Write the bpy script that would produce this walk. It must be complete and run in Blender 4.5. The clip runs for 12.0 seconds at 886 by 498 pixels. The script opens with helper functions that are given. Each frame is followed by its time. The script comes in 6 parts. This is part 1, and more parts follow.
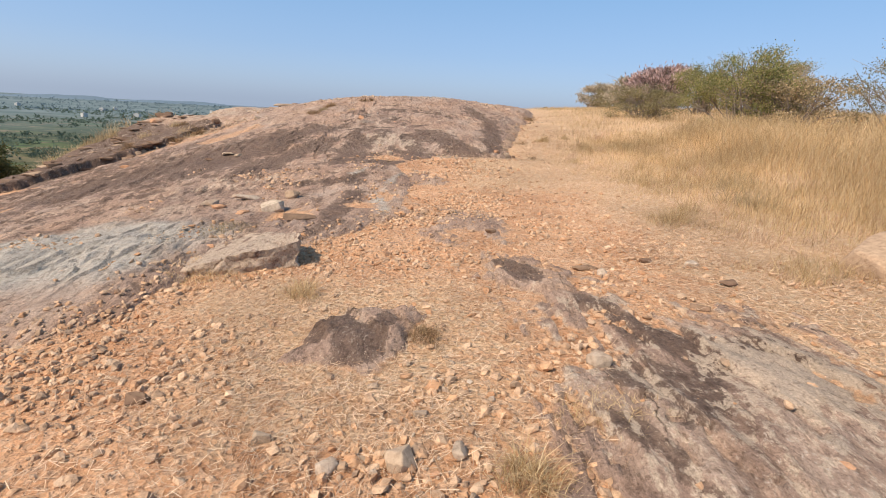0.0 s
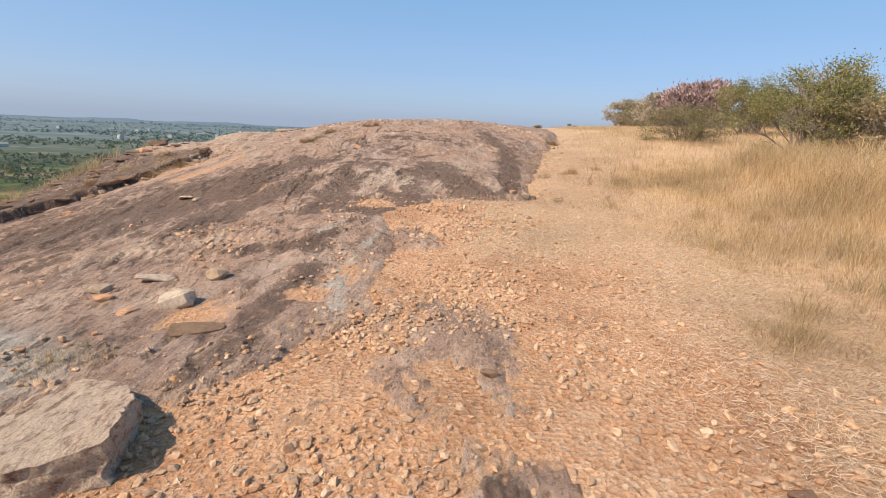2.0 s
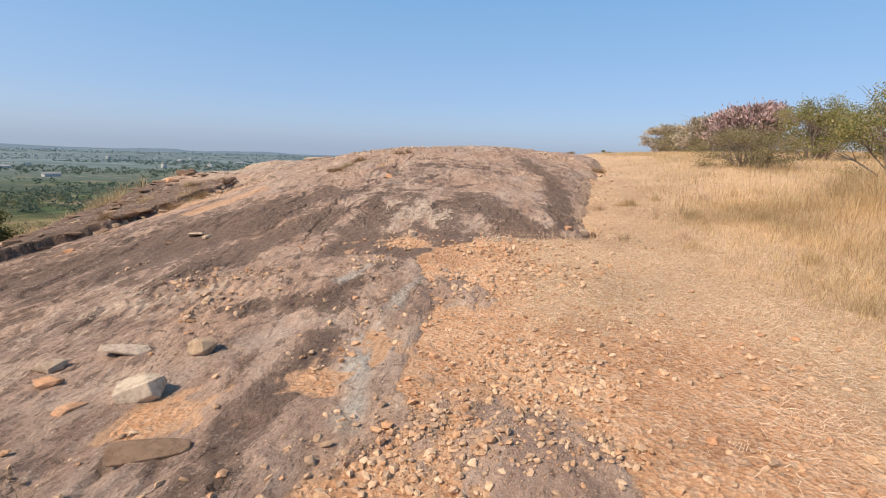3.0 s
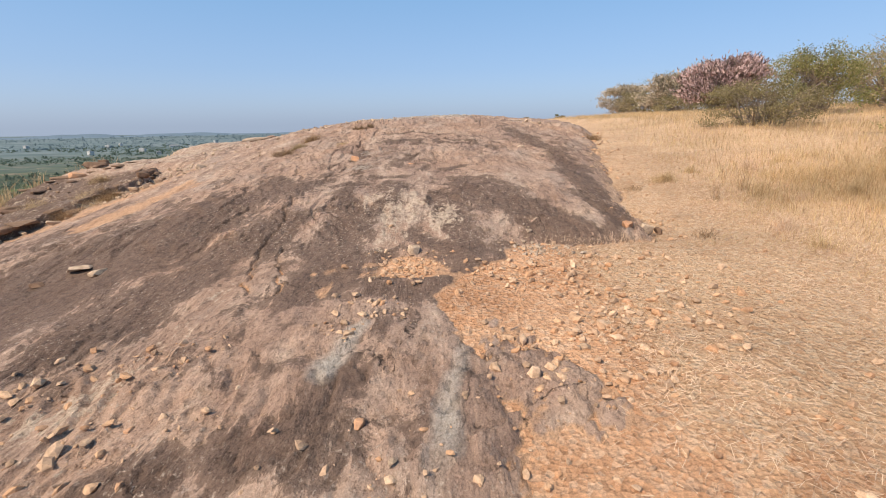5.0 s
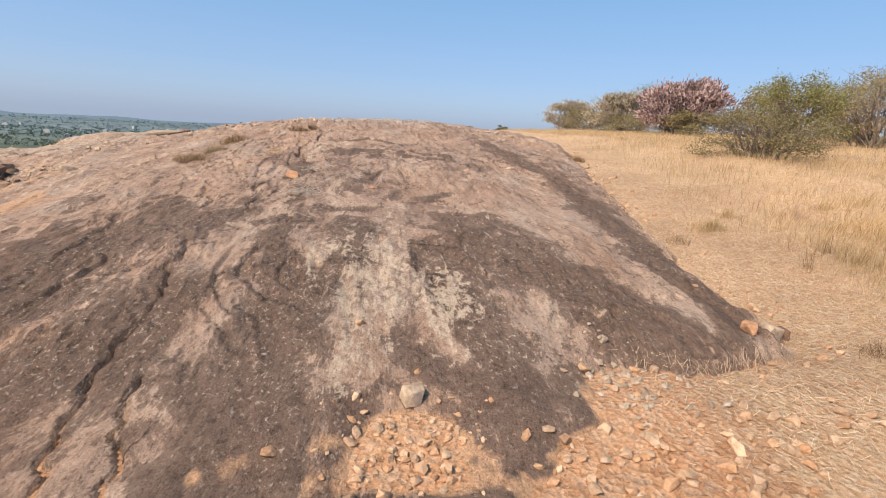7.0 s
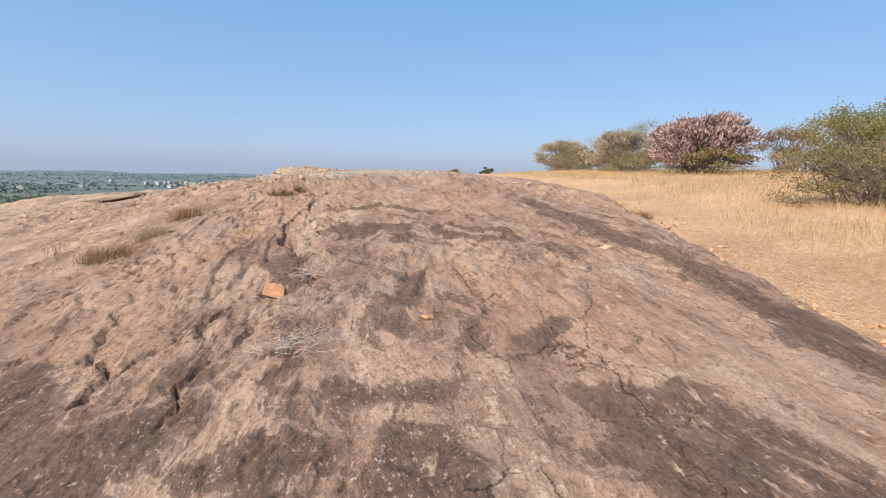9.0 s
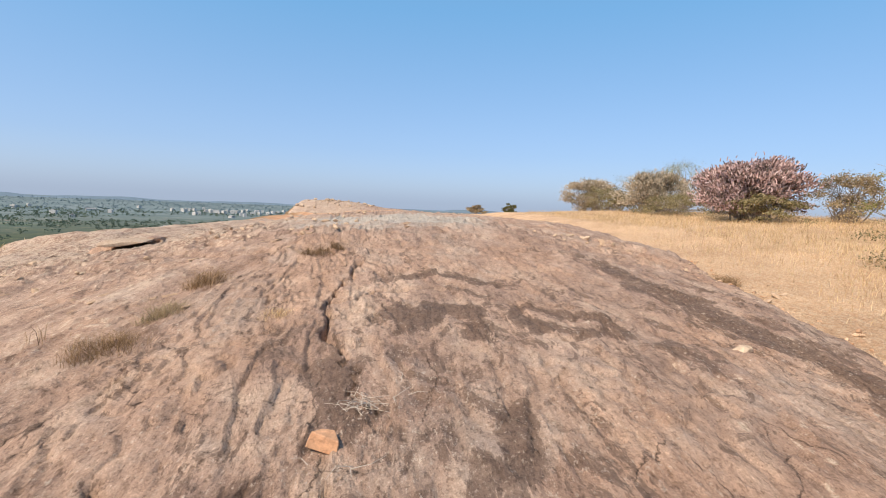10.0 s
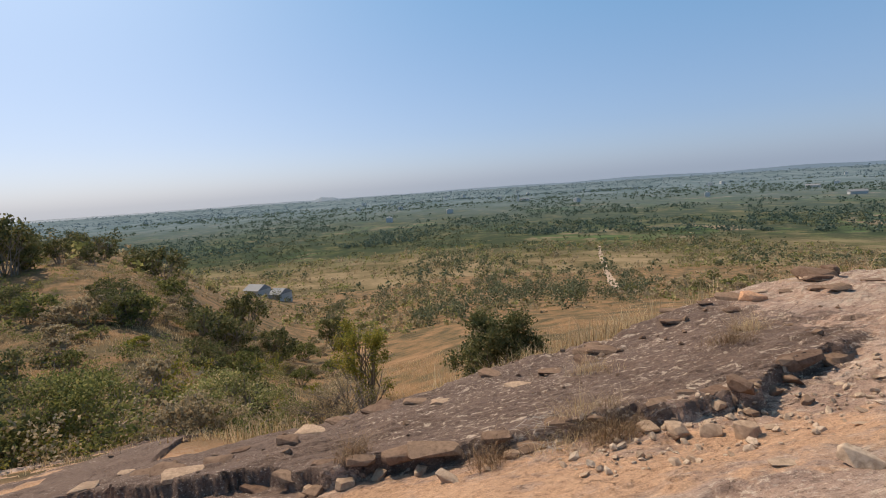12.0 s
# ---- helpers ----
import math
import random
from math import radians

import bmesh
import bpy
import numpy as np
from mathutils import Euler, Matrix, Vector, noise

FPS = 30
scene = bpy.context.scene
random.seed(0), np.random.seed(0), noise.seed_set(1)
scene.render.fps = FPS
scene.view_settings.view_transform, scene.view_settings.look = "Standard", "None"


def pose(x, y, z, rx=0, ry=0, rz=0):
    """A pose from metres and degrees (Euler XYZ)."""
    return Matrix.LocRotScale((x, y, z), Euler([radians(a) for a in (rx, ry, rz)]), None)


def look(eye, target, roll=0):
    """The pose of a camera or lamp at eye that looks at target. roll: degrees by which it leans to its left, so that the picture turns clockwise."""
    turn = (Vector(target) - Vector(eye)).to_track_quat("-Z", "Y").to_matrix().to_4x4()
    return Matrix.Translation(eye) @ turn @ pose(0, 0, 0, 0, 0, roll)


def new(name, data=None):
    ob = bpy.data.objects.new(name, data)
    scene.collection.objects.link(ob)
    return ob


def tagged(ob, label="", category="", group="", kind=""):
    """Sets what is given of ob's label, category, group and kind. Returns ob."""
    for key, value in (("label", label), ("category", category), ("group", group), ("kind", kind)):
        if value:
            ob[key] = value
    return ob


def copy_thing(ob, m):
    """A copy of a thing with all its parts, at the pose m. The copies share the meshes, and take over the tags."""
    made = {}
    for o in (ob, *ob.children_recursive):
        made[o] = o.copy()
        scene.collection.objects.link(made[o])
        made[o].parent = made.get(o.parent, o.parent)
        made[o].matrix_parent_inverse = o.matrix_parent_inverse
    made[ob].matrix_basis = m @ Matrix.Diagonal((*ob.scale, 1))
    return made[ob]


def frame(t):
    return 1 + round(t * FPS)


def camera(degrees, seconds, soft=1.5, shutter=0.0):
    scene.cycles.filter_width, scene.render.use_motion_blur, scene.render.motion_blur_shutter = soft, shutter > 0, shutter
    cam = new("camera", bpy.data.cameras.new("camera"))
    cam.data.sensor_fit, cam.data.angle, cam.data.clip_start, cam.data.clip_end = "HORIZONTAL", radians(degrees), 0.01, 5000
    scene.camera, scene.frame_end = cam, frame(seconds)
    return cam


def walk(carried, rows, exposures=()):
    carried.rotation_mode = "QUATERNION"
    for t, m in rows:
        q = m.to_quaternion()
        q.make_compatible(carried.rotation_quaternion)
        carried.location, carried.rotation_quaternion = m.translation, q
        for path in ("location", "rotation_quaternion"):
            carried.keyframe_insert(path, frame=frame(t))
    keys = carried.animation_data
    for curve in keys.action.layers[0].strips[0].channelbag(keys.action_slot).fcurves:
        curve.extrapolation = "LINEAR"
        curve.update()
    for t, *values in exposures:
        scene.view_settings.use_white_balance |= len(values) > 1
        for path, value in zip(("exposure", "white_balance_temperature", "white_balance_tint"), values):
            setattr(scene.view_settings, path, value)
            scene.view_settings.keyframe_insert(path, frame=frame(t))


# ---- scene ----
cam = camera(83.7, 12.0, 1.0)

PATH = [
    (0, (0.404, -0.939, 1.285), (0.438, 0.986, 0.745), 3.2),
    (0.5, (0.541, -0.384, 1.343), (0.681, 1.543, 0.826), 1.5),
    (1, (0.704, 0.161, 1.483), (0.93, 2.081, 0.973), 1.2),
    (1.5, (0.709, 0.77, 1.536), (0.895, 2.698, 1.038), 2.4),
    (2, (0.781, 1.492, 1.567), (0.717, 3.432, 1.086), 2.4),
    (2.5, (0.597, 2.201, 1.52), (0.425, 4.137, 1.049), 3.0),
    (3, (0.491, 2.871, 1.543), (0.304, 4.826, 1.161), 1.9),
    (3.2, (0.437, 3.152, 1.579), (0.224, 5.104, 1.198), 0.5),
    (4.8, (-0.305, 5.122, 1.572), (-0.366, 7.052, 1.052), -1.3),
    (5, (-0.409, 5.392, 1.568), (-0.411, 7.331, 1.077), -0.8),
    (5.5, (-0.587, 6.029, 1.698), (-0.559, 8.009, 1.419), -1.2),
    (6, (-0.761, 6.709, 1.716), (-0.804, 8.69, 1.447), -1.4),
    (6.5, (-0.915, 7.354, 1.692), (-0.754, 9.301, 1.263), 1.9),
    (6.7, (-0.923, 7.635, 1.654), (-0.714, 9.573, 1.205), 2.8),
    (8.3, (-1.131, 10.158, 1.681), (-0.702, 12.024, 1.104), 1.7),
    (8.5, (-1.239, 10.501, 1.656), (-0.832, 12.385, 1.123), 1.9),
    (9, (-1.453, 11.303, 1.869), (-1.122, 13.252, 1.562), 1.2),
    (9.5, (-1.62, 12.031, 1.998), (-1.378, 14.004, 1.775), 1.0),
    (10, (-1.859, 12.652, 2.205), (-1.598, 14.627, 2.026), 2.4),
    (10.5, (-1.981, 13.341, 2.305), (-1.825, 15.326, 2.11), 0.5),
    (10.8, (-2.142, 13.727, 2.325), (-2.177, 15.715, 2.103), -0.3),
    (11, (-2.279, 13.899, 2.346), (-2.548, 15.866, 2.105), -0.8),
    (11.1, (-2.386, 14.008, 2.375), (-2.8, 15.949, 2.132), -0.3),
    (11.4, (-2.715, 14.226, 2.457), (-3.693, 15.953, 2.211), -0.3),
    (11.5, (-2.827, 14.253, 2.475), (-4.028, 15.831, 2.221), -0.4),
    (11.6, (-2.953, 14.283, 2.489), (-4.376, 15.661, 2.213), -0.5),
    (11.7, (-3.069, 14.329, 2.517), (-4.687, 15.475, 2.255), -1.7),
    (12, (-3.347, 14.26, 2.632), (-5.32, 14.456, 2.375), -4.0),
]
walk(cam, [(t, look(eye, target, roll)) for t, eye, target, roll in PATH],
     [(0, 0.0), (8, 0.05), (10, 0.12), (11.3, 0.15), (11.7, 0.0), (12, -0.27)])

# ---------------------------------------------------------------- light
SUN_AZ, SUN_EL = 128.0, 47.0      # degrees left of the way ahead, degrees up
to_sun = Vector((-math.sin(radians(SUN_AZ)) * math.cos(radians(SUN_EL)),
                 math.cos(radians(SUN_AZ)) * math.cos(radians(SUN_EL)), math.sin(radians(SUN_EL))))
sun = new("sun", bpy.data.lights.new("sun", "SUN"))
sun.data.energy, sun.data.angle, sun.data.color = 5.4, radians(0.6), (1.0, 0.825, 0.635)
sun.matrix_world = look((0, 0, 60), Vector((0, 0, 60)) - to_sun)
world = bpy.data.worlds.new("sky")
scene.world = world
world.use_nodes = True
wn = world.node_tree.nodes
sky = wn.new("ShaderNodeTexSky")
sky.sky_type, sky.sun_disc = "NISHITA", False
sky.sun_elevation, sky.sun_rotation = radians(SUN_EL), radians(-SUN_AZ)
sky.altitude, sky.air_density, sky.dust_density, sky.ozone_density = 600, 0.7, 3.4, 2.0
haze = wn.new("ShaderNodeMix")          # an even blue haze in the air
haze.data_type = "RGBA"
haze.inputs[0].default_value = 0.5
height = wn.new("ShaderNodeTexGradient")     # the air is paler towards the horizon
height.texture_mapping.mapping_x = "Z"
air = wn.new("ShaderNodeValToRGB")
for _ in range(2):
    air.color_ramp.elements.new(0.5)
for e, (at, c) in zip(air.color_ramp.elements, ((0.0, (0.44, 0.545, 0.73)), (0.10, (0.30, 0.47, 0.73)), (0.35, (0.155, 0.43, 0.75)), (1.0, (0.15, 0.28, 0.42)))):
    e.position, e.color = at, (*c, 1)
thick = wn.new("ShaderNodeVectorMath")
thick.operation = "SCALE"
thick.inputs["Scale"].default_value = 9.4
world.node_tree.links.new(height.outputs[0], air.inputs[0])
world.node_tree.links.new(air.outputs[0], thick.inputs[0])
world.node_tree.links.new(thick.outputs[0], haze.inputs[7])
world.node_tree.links.new(sky.outputs[0], haze.inputs[6])
world.node_tree.links.new(haze.outputs[2], wn["Background"].inputs[0])
wn["Background"].inputs[1].default_value = 0.145


# ---------------------------------------------------------------- small tools
def smooth(a, b, t):
    u = np.clip((t - a) / (b - a), 0, 1)
    return u * u * (3 - 2 * u)


LATTICE = np.random.RandomState(7).rand(256, 256)


def vnoise(x, y):
    xi, yi = np.floor(x).astype(int), np.floor(y).astype(int)
    fx, fy = x - xi, y - yi
    fx, fy = fx * fx * (3 - 2 * fx), fy * fy * (3 - 2 * fy)
    a, b = LATTICE[xi % 256, yi % 256], LATTICE[(xi + 1) % 256, yi % 256]
    c, d = LATTICE[xi % 256, (yi + 1) % 256], LATTICE[(xi + 1) % 256, (yi + 1) % 256]
    return (a * (1 - fx) + b * fx) * (1 - fy) + (c * (1 - fx) + d * fx) * fy


def fbm(x, y, octaves=4, gain=0.5):
    """Layered noise, about -1 to 1."""
    s, amp, tot = 0.0, 1.0, 0.0
    for k in range(octaves):
        s = s + amp * (vnoise(x * 2 ** k + 17.3 * k, y * 2 ** k + 5.1 * k) - 0.5)
        tot, amp = tot + amp * 0.5, amp * gain
    return s / tot


def line_distance(x, y, pts):
    """Distance to a bent line of points."""
    best = np.full(np.shape(x), 1e9)
    for (ax, ay), (bx, by) in zip(pts, pts[1:]):
        dx, dy = bx - ax, by - ay
        t = np.clip(((x - ax) * dx + (y - ay) * dy) / (dx * dx + dy * dy), 0, 1)
        best = np.minimum(best, np.hypot(x - ax - t * dx, y - ay - t * dy))
    return best


# ---------------------------------------------------------------- the lie of the land
COEF = {(0, 0): .532, (0, 1): 1.816, (0, 2): .627, (0, 3): -1.395, (0, 4): -.351, (0, 5): .515,
        (1, 0): .02, (1, 1): -.871, (1, 2): .479, (1, 3): .513, (1, 4): -.22, (2, 0): -.657,
        (2, 1): -.765, (2, 2): -.303, (2, 3): .596, (3, 0): .776, (3, 1): .299, (3, 2): -.601,
        (4, 0): .472, (4, 1): .286}
PLAIN = -62.0


def base(x, y):
    """The hilltop without its rock relief, the slope on its flank and the plain below."""
    xc, yc = np.clip(x, -11.0, 7.6), np.clip(y, -2.0, 29.0)
    u, v = xc / 8.0, (yc - 13.0) / 15.0
    z = sum(c * u ** i * v ** j for (i, j), c in COEF.items())
    z = z + 0.04 * np.clip(x - 7.6, 0, 14)
    z = z - 0.012 * np.clip(y - 30, 0, 60) * smooth(9, 5, x) - 0.03 * np.clip(y - 52, 0, 50) * smooth(5, 9, x)
    z = z - 0.12 * np.clip(-5 - x, 0, 7) * smooth(21, 29, y)
    z = z + (2.05 - z) * np.exp(-(np.hypot(x + 10.3, (y - 88) * 0.8) / 8.5) ** 4)
    # the left flank: a steep fall ahead, a shallow hollow and a spur behind
    edge = np.interp(y, [0, 9, 15, 21], [-9.6, -10.4, -11.3, -12.4])
    s = np.maximum(0, edge - x)
    d = np.hypot(x + 6.0, y - 14.0)
    ang = np.degrees(np.arctan2(14.0 - y, np.maximum(1e-3, -6.0 - x)))
    fall = (PLAIN + 3.0) * (1 - np.exp(-s / 215.0)) - 2.2 * smooth(0, 6, s)
    hollow = -2.6 * smooth(0, 9, s) + 1.9 * smooth(26, 62, d) * smooth(0, 16, s) - 50 * smooth(66, 420, d) * smooth(0, 16, s)
    k = smooth(8, 34, ang)
    z = z + fall * (1 - k) + hollow * k
    z = z * (1 - smooth(300, 700, s)) + PLAIN * smooth(300, 700, s)
    # the hill ends ahead, to the right and behind
    out = np.maximum(np.maximum(smooth(104, 420, y), smooth(45, 380, x)), smooth(70, 480, -y))
    z = z * (1 - out) + PLAIN * out
    z = np.maximum(z, PLAIN)
    return z


EDGE_Y = [-4, 0.5, 1.6, 2.4, 3.0, 4.0, 4.7, 5.2, 6.4, 8.0, 9.5, 10.1, 10.6, 10.9, 11.9, 13.5, 16.0, 19.5, 25.9, 37.0, 60, 110]
EDGE_X = [-3.4, -2.9, -2.3, -1.95, -1.9, -1.3, -0.5, -0.1, 0.0, -0.3, -0.4, -0.1, 0.9, 1.75, 1.95, 2.25, 2.7, 3.5, 4.8, 6.5, 7, 2]
LEDGE_Y = [6, 9, 11.8, 13.2, 15.4, 17.0, 17.8, 19.2, 20.5, 22]
LEDGE_X = [-10.8, -10.2, -9.3, -8.6, -8.15, -7.9, -7.9, -8.45, -9.2, -9.8]
CRACKS = (
    (0.032, 0.2, [(-2.07, 19.18), (-2.13, 18.66), (-2.23, 17.92), (-2.33, 17.43)]),
    (0.05, 0.26, [(-2.21, 17.6), (-2.33, 17.43), (-2.27, 17.02), (-2.2, 16.62)]),
    (0.03, 0.12, [(-2.2, 16.62), (-2.02, 16.07), (-2.01, 15.88), (-1.85, 15.5)]),
    (0.035, 0.14, [(-2.21, 17.53), (-2.07, 17.63), (-1.77, 17.86), (-1.4, 17.98), (-0.9, 17.95)]),
    (0.03, 0.1, [(-2.67, 12.8), (-2.58, 12.2), (-2.44, 11.6), (-2.52, 11.0), (-2.44, 10.6), (-2.36, 10.2), (-2.23, 9.6)]),
    (0.025, 0.09, [(-2.2, 10.7), (-2.08, 10.3), (-2.0, 10.1), (-1.92, 9.5)]),
    (0.026, 0.12, [(-2.44, 14.95), (-2.47, 14.72), (-2.62, 14.6), (-2.78, 14.4), (-2.95, 14.0)]),
    (0.026, 0.12, [(-2.1, 14.9), (-2.16, 14.75), (-2.25, 14.5), (-2.36, 14.33), (-2.4, 14.1), (-2.36, 13.6)]),
    (0.026, 0.14, [(-3.2, 15.1), (-3.17, 14.9), (-3.11, 14.64), (-2.91, 14.34), (-2.92, 14.0)]),
    (0.03, 0.10, [(-2.75, 16.9), (-3.0, 16.74), (-3.26, 16.65), (-3.49, 16.59), (-3.65, 16.5)]),
    (0.03, 0.08, [(-3.67, 16.42), (-3.6, 16.1), (-3.63, 15.8)]),
    (0.03, 0.09, [(-3.08, 18.42), (-2.94, 17.67), (-3.0, 17.3)]),
    (0.025, 0.08, [(-0.3, 17.4), (-0.04, 17.42), (0.19, 17.34), (0.27, 17.05)]),
    (0.03, 0.05, [(-0.4, 13.4), (0.3, 13.5), (0.9, 13.5)]),
    (0.03, 0.05, [(-1.2, 5.9), (-1.6, 6.6), (-2.4, 7.3)]),
    (0.03, 0.06, [(1.35, 1.25), (1.55, 0.85), (1.62, 0.5)]),
)


def ledge(x, y):
    """The broken step on the flank: a plate that stands proud of a trough."""
    xl = np.interp(y, LEDGE_Y, LEDGE_X) + 0.16 * fbm(y * 1.3, y * 0 + 3, 3) + 0.09 * np.round(2 * vnoise(y * 1.7 + 0.5 * fbm(x * 3, y * 3, 2), y * 0 + 9)) + 0.07 * fbm(x * 7, y * 7, 3)
    w = smooth(7.5, 10.5, y) * (1 - smooth(19.2, 20.4, y))
    d = xl - x
    h = (0.11 + 0.04 * fbm(y * 0.8, y * 0 + 1, 2)) * smooth(-0.02, 0.05, d) * np.exp(-np.maximum(d, 0) / 3.0)
    trough = -0.11 * smooth(-1.9, -0.25, d) * (1 - smooth(-0.02, 0.05, d))
    return w * (h + trough)


def rock_relief(x, y):
    """Foliation along the hill, low terraces, worn hollows and cracks."""
    xs = x + 0.12 * y + 0.35 * fbm(x * 0.6, y * 0.4, 3)
    z = 0.035 * fbm(xs * 1.1, y * 0.22, 3) + 0.014 * fbm(xs * 4.0, y * 1.1, 3) + 0.012 * fbm(xs * 10, y * 6.0, 3) + 0.022 * fbm(x * 2.6, y * 2.2, 4)
    for sx, sy, amp, off in ((1.5, 0.5, 0.042, 40.0), (2.6, 1.1, 0.034, 80.0), (4.5, 1.6, 0.022, 20.0)):
        step = fbm(xs * sx + off, y * sy, 4) * 3.0
        frac = step - np.floor(step)
        z = z + amp * (1 + 0.25 * smooth(-2.2, -3.6, x) * smooth(13.5, 16, y)) * (smooth(0.0, 0.07, frac) - frac) * smooth(-0.35, 0.35, fbm(x * 0.5 + 9 + off, y * 0.5, 2))
    step = fbm(x * 0.35 + 3 + 0.3 * fbm(x * 2, y * 2, 3), y * 0.55, 4) * 3.5
    frac = step - np.floor(step)
    z = z + 0.11 * smooth(18.5, 22, y) * (1 - smooth(34, 42, y)) * (smooth(0.0, 0.10, frac) - frac)
    flank = smooth(3.0, 6.0, -x)
    z = z + flank * 0.06 * fbm(xs * 2.2 + 7, y * 0.3, 4)
    xw, yw = x + 0.11 * fbm(x * 3 + 7, y * 5, 3) + 0.05 * fbm(x * 11, y * 11, 2), y + 0.05 * fbm(x * 4, y * 4 + 3, 3) + 0.05 * fbm(x * 11 + 5, y * 11, 2)
    for width, depth, pts in CRACKS:
        d = line_distance(xw, yw, pts)
        z = z - depth * (1 - smooth(0.3 * width, width * (0.5 + 0.6 * vnoise(x * 4 + 3, y * 4)), d)) * (0.6 + 0.4 * smooth(0.25, 0.5, vnoise(x * 5, y * 5 + 8))) * (1.0 if width > 0.031 else 0.6)
    return z


def outcrop(x, y):
    """How far the dome stands above the soil."""
    xr = np.interp(y, EDGE_Y, EDGE_X) + 0.22 * fbm(x * 0 + y * 1.4, x * 0.8, 3) + 0.07 * fbm(x * 5, y * 5, 2)
    xl = np.interp(y, [0, 9, 15, 21], [-9.9, -10.7, -11.6, -12.7]) + 0.8 * fbm(y * 0.5, y * 0 + 30, 3) + 0.3 * fbm(x * 3, y * 3, 2)
    d = np.minimum(xr - x, (x - xl) * 0.5)
    d = np.minimum(d, 0.5 * (104 - y))
    tall = 0.05 + 0.05 * smooth(10.0, 12.0, y) * (1 - 0.8 * smooth(19, 27, y))
    e = np.where(d > 0, tall * (1 - np.exp(-d / 0.45)), 0.55 * d)
    bare = 0.10 * (fbm(x * 1.2 + 0.25 * y + 11, y * 0.42, 4) - 0.16) - 0.004
    e = np.where(y < 10.3, np.maximum(e, np.clip(bare, -0.1, 0.03) - 0.2 * (1 - smooth(2.0, 1.0, x)) - 0.2 * smooth(3.6, 2.6, y)), e)
    # thin soil lies in hollows of the rock before the dome
    thin = smooth(9.4, 7.6, y) * smooth(-3.2, -0.8, x) * 0.05 * smooth(0.2, 0.55, fbm(x * 1.1 + 3, y * 0.7, 4))
    scree = 0.16 * np.exp(-(((x - 0.62) / 0.4) ** 2 + ((y - 10.6) / 0.4) ** 2))
    pocket = 0.08 * np.exp(-(((x + 0.75) / 0.3) ** 2 + ((y - 10.1) / 0.3) ** 4))
    scrub = 0.05 * smooth(0.55, 0.0, np.abs(x + 7.0)) * smooth(16, 16.6, y) * (1 - smooth(18, 19, y))
    behind = 0.35 * smooth(2.6, 0.6, y + 0.9 * fbm(x * 0.7, y * 0.5 + 6, 3)) * (0.6 + 0.4 * smooth(-4, -8, x))
    return e - thin - scree - pocket - scrub - behind


def slab_e(x, y):
    """The low whale-backed slab by the trail."""
    w = 0.10 * fbm(x * 2.5, y * 2.5, 3)
    a = 1 - np.hypot((x - 2.0 - 0.25 * (y - 1.2)) / (0.95 + w), (y - 0.85) / (1.75 + w))
    t = ((x - 1.5) * -0.36 + (y - 2.6) * 0.93)
    b = 0.3 * (1 - np.hypot(((x - 1.45) * 0.93 + (y - 2.6) * 0.36) / (0.36 + w), t / 1.45))
    return 0.15 * np.maximum(np.maximum(a, b), -2.0) - 0.03


def loaf_e(x, y):
    w = 0.12 * fbm(x * 3, y * 3, 2)
    return 0.055 * np.maximum(1 - np.hypot((x + 0.06) / (0.38 + w), (y - 1.95) / (0.42 + w)) ** 3, -2.6) - 0.005 + 0.06 * x * (np.hypot(x, y - 1.95) < 0.9)


def trench(x, y):
    """Loose soil lies lower along the dome's foot."""
    xr = np.interp(y, EDGE_Y, EDGE_X)
    return -0.17 * smooth(10.2, 11.6, y) * np.exp(-np.maximum(0, x - xr) / 1.2) * (1 - smooth(30, 40, y))


def soil(x, y):
    near = smooth(60, 20, np.hypot(x, y - 12))
    z = base(x, y) + trench(x, y) + near * (0.03 * fbm(x * 0.9, y * 0.9, 3) + 0.012 * fbm(x * 6, y * 6, 3))
    far = 1 - near
    return z + far * 0.5 * fbm(x * 0.08, y * 0.08, 4) * smooth(600, 60, np.hypot(x, y))


def top(x, y):
    """The surface one would stand on."""
    x, y = np.asarray(x, float), np.asarray(y, float)
    rock = base(x, y) + outcrop(x, y) + rock_relief(x, y) * 1.0 + ledge(x, y)
    other = base(x, y) + np.maximum(slab_e(x, y), loaf_e(x, y))
    return np.maximum(np.maximum(soil(x, y), rock), other)


# ---------------------------------------------------------------- materials
def material(name):
    m = bpy.data.materials.new(name)
    m.use_nodes = True
    nt = m.node_tree
    return m, nt, nt.nodes["Principled BSDF"]


def ramp(nt, fac, stops, interp="LINEAR"):
    r = nt.nodes.new("ShaderNodeValToRGB")
    r.color_ramp.interpolation = interp
    el = r.color_ramp.elements
    while len(el) < len(stops):
        el.new(0.5)
    for e, (p, c) in zip(el, stops):
        e.position, e.color = p, (*c, 1) if len(c) == 3 else c
    nt.links.new(fac, r.inputs[0])
    return r.outputs[0]


def mix(nt, fac, a, b, blend="MIX"):
    n = nt.nodes.new("ShaderNodeMix")
    n.data_type, n.blend_type = "RGBA", blend
    for k, v in ((0, fac), (6, a), (7, b)):
        if isinstance(v, (int, float)):
            n.inputs[k].default_value = v
        elif isinstance(v, tuple):
            n.inputs[k].default_value = (*v, 1)
        else:
            nt.links.new(v, n.inputs[k])
    return n.outputs[2]


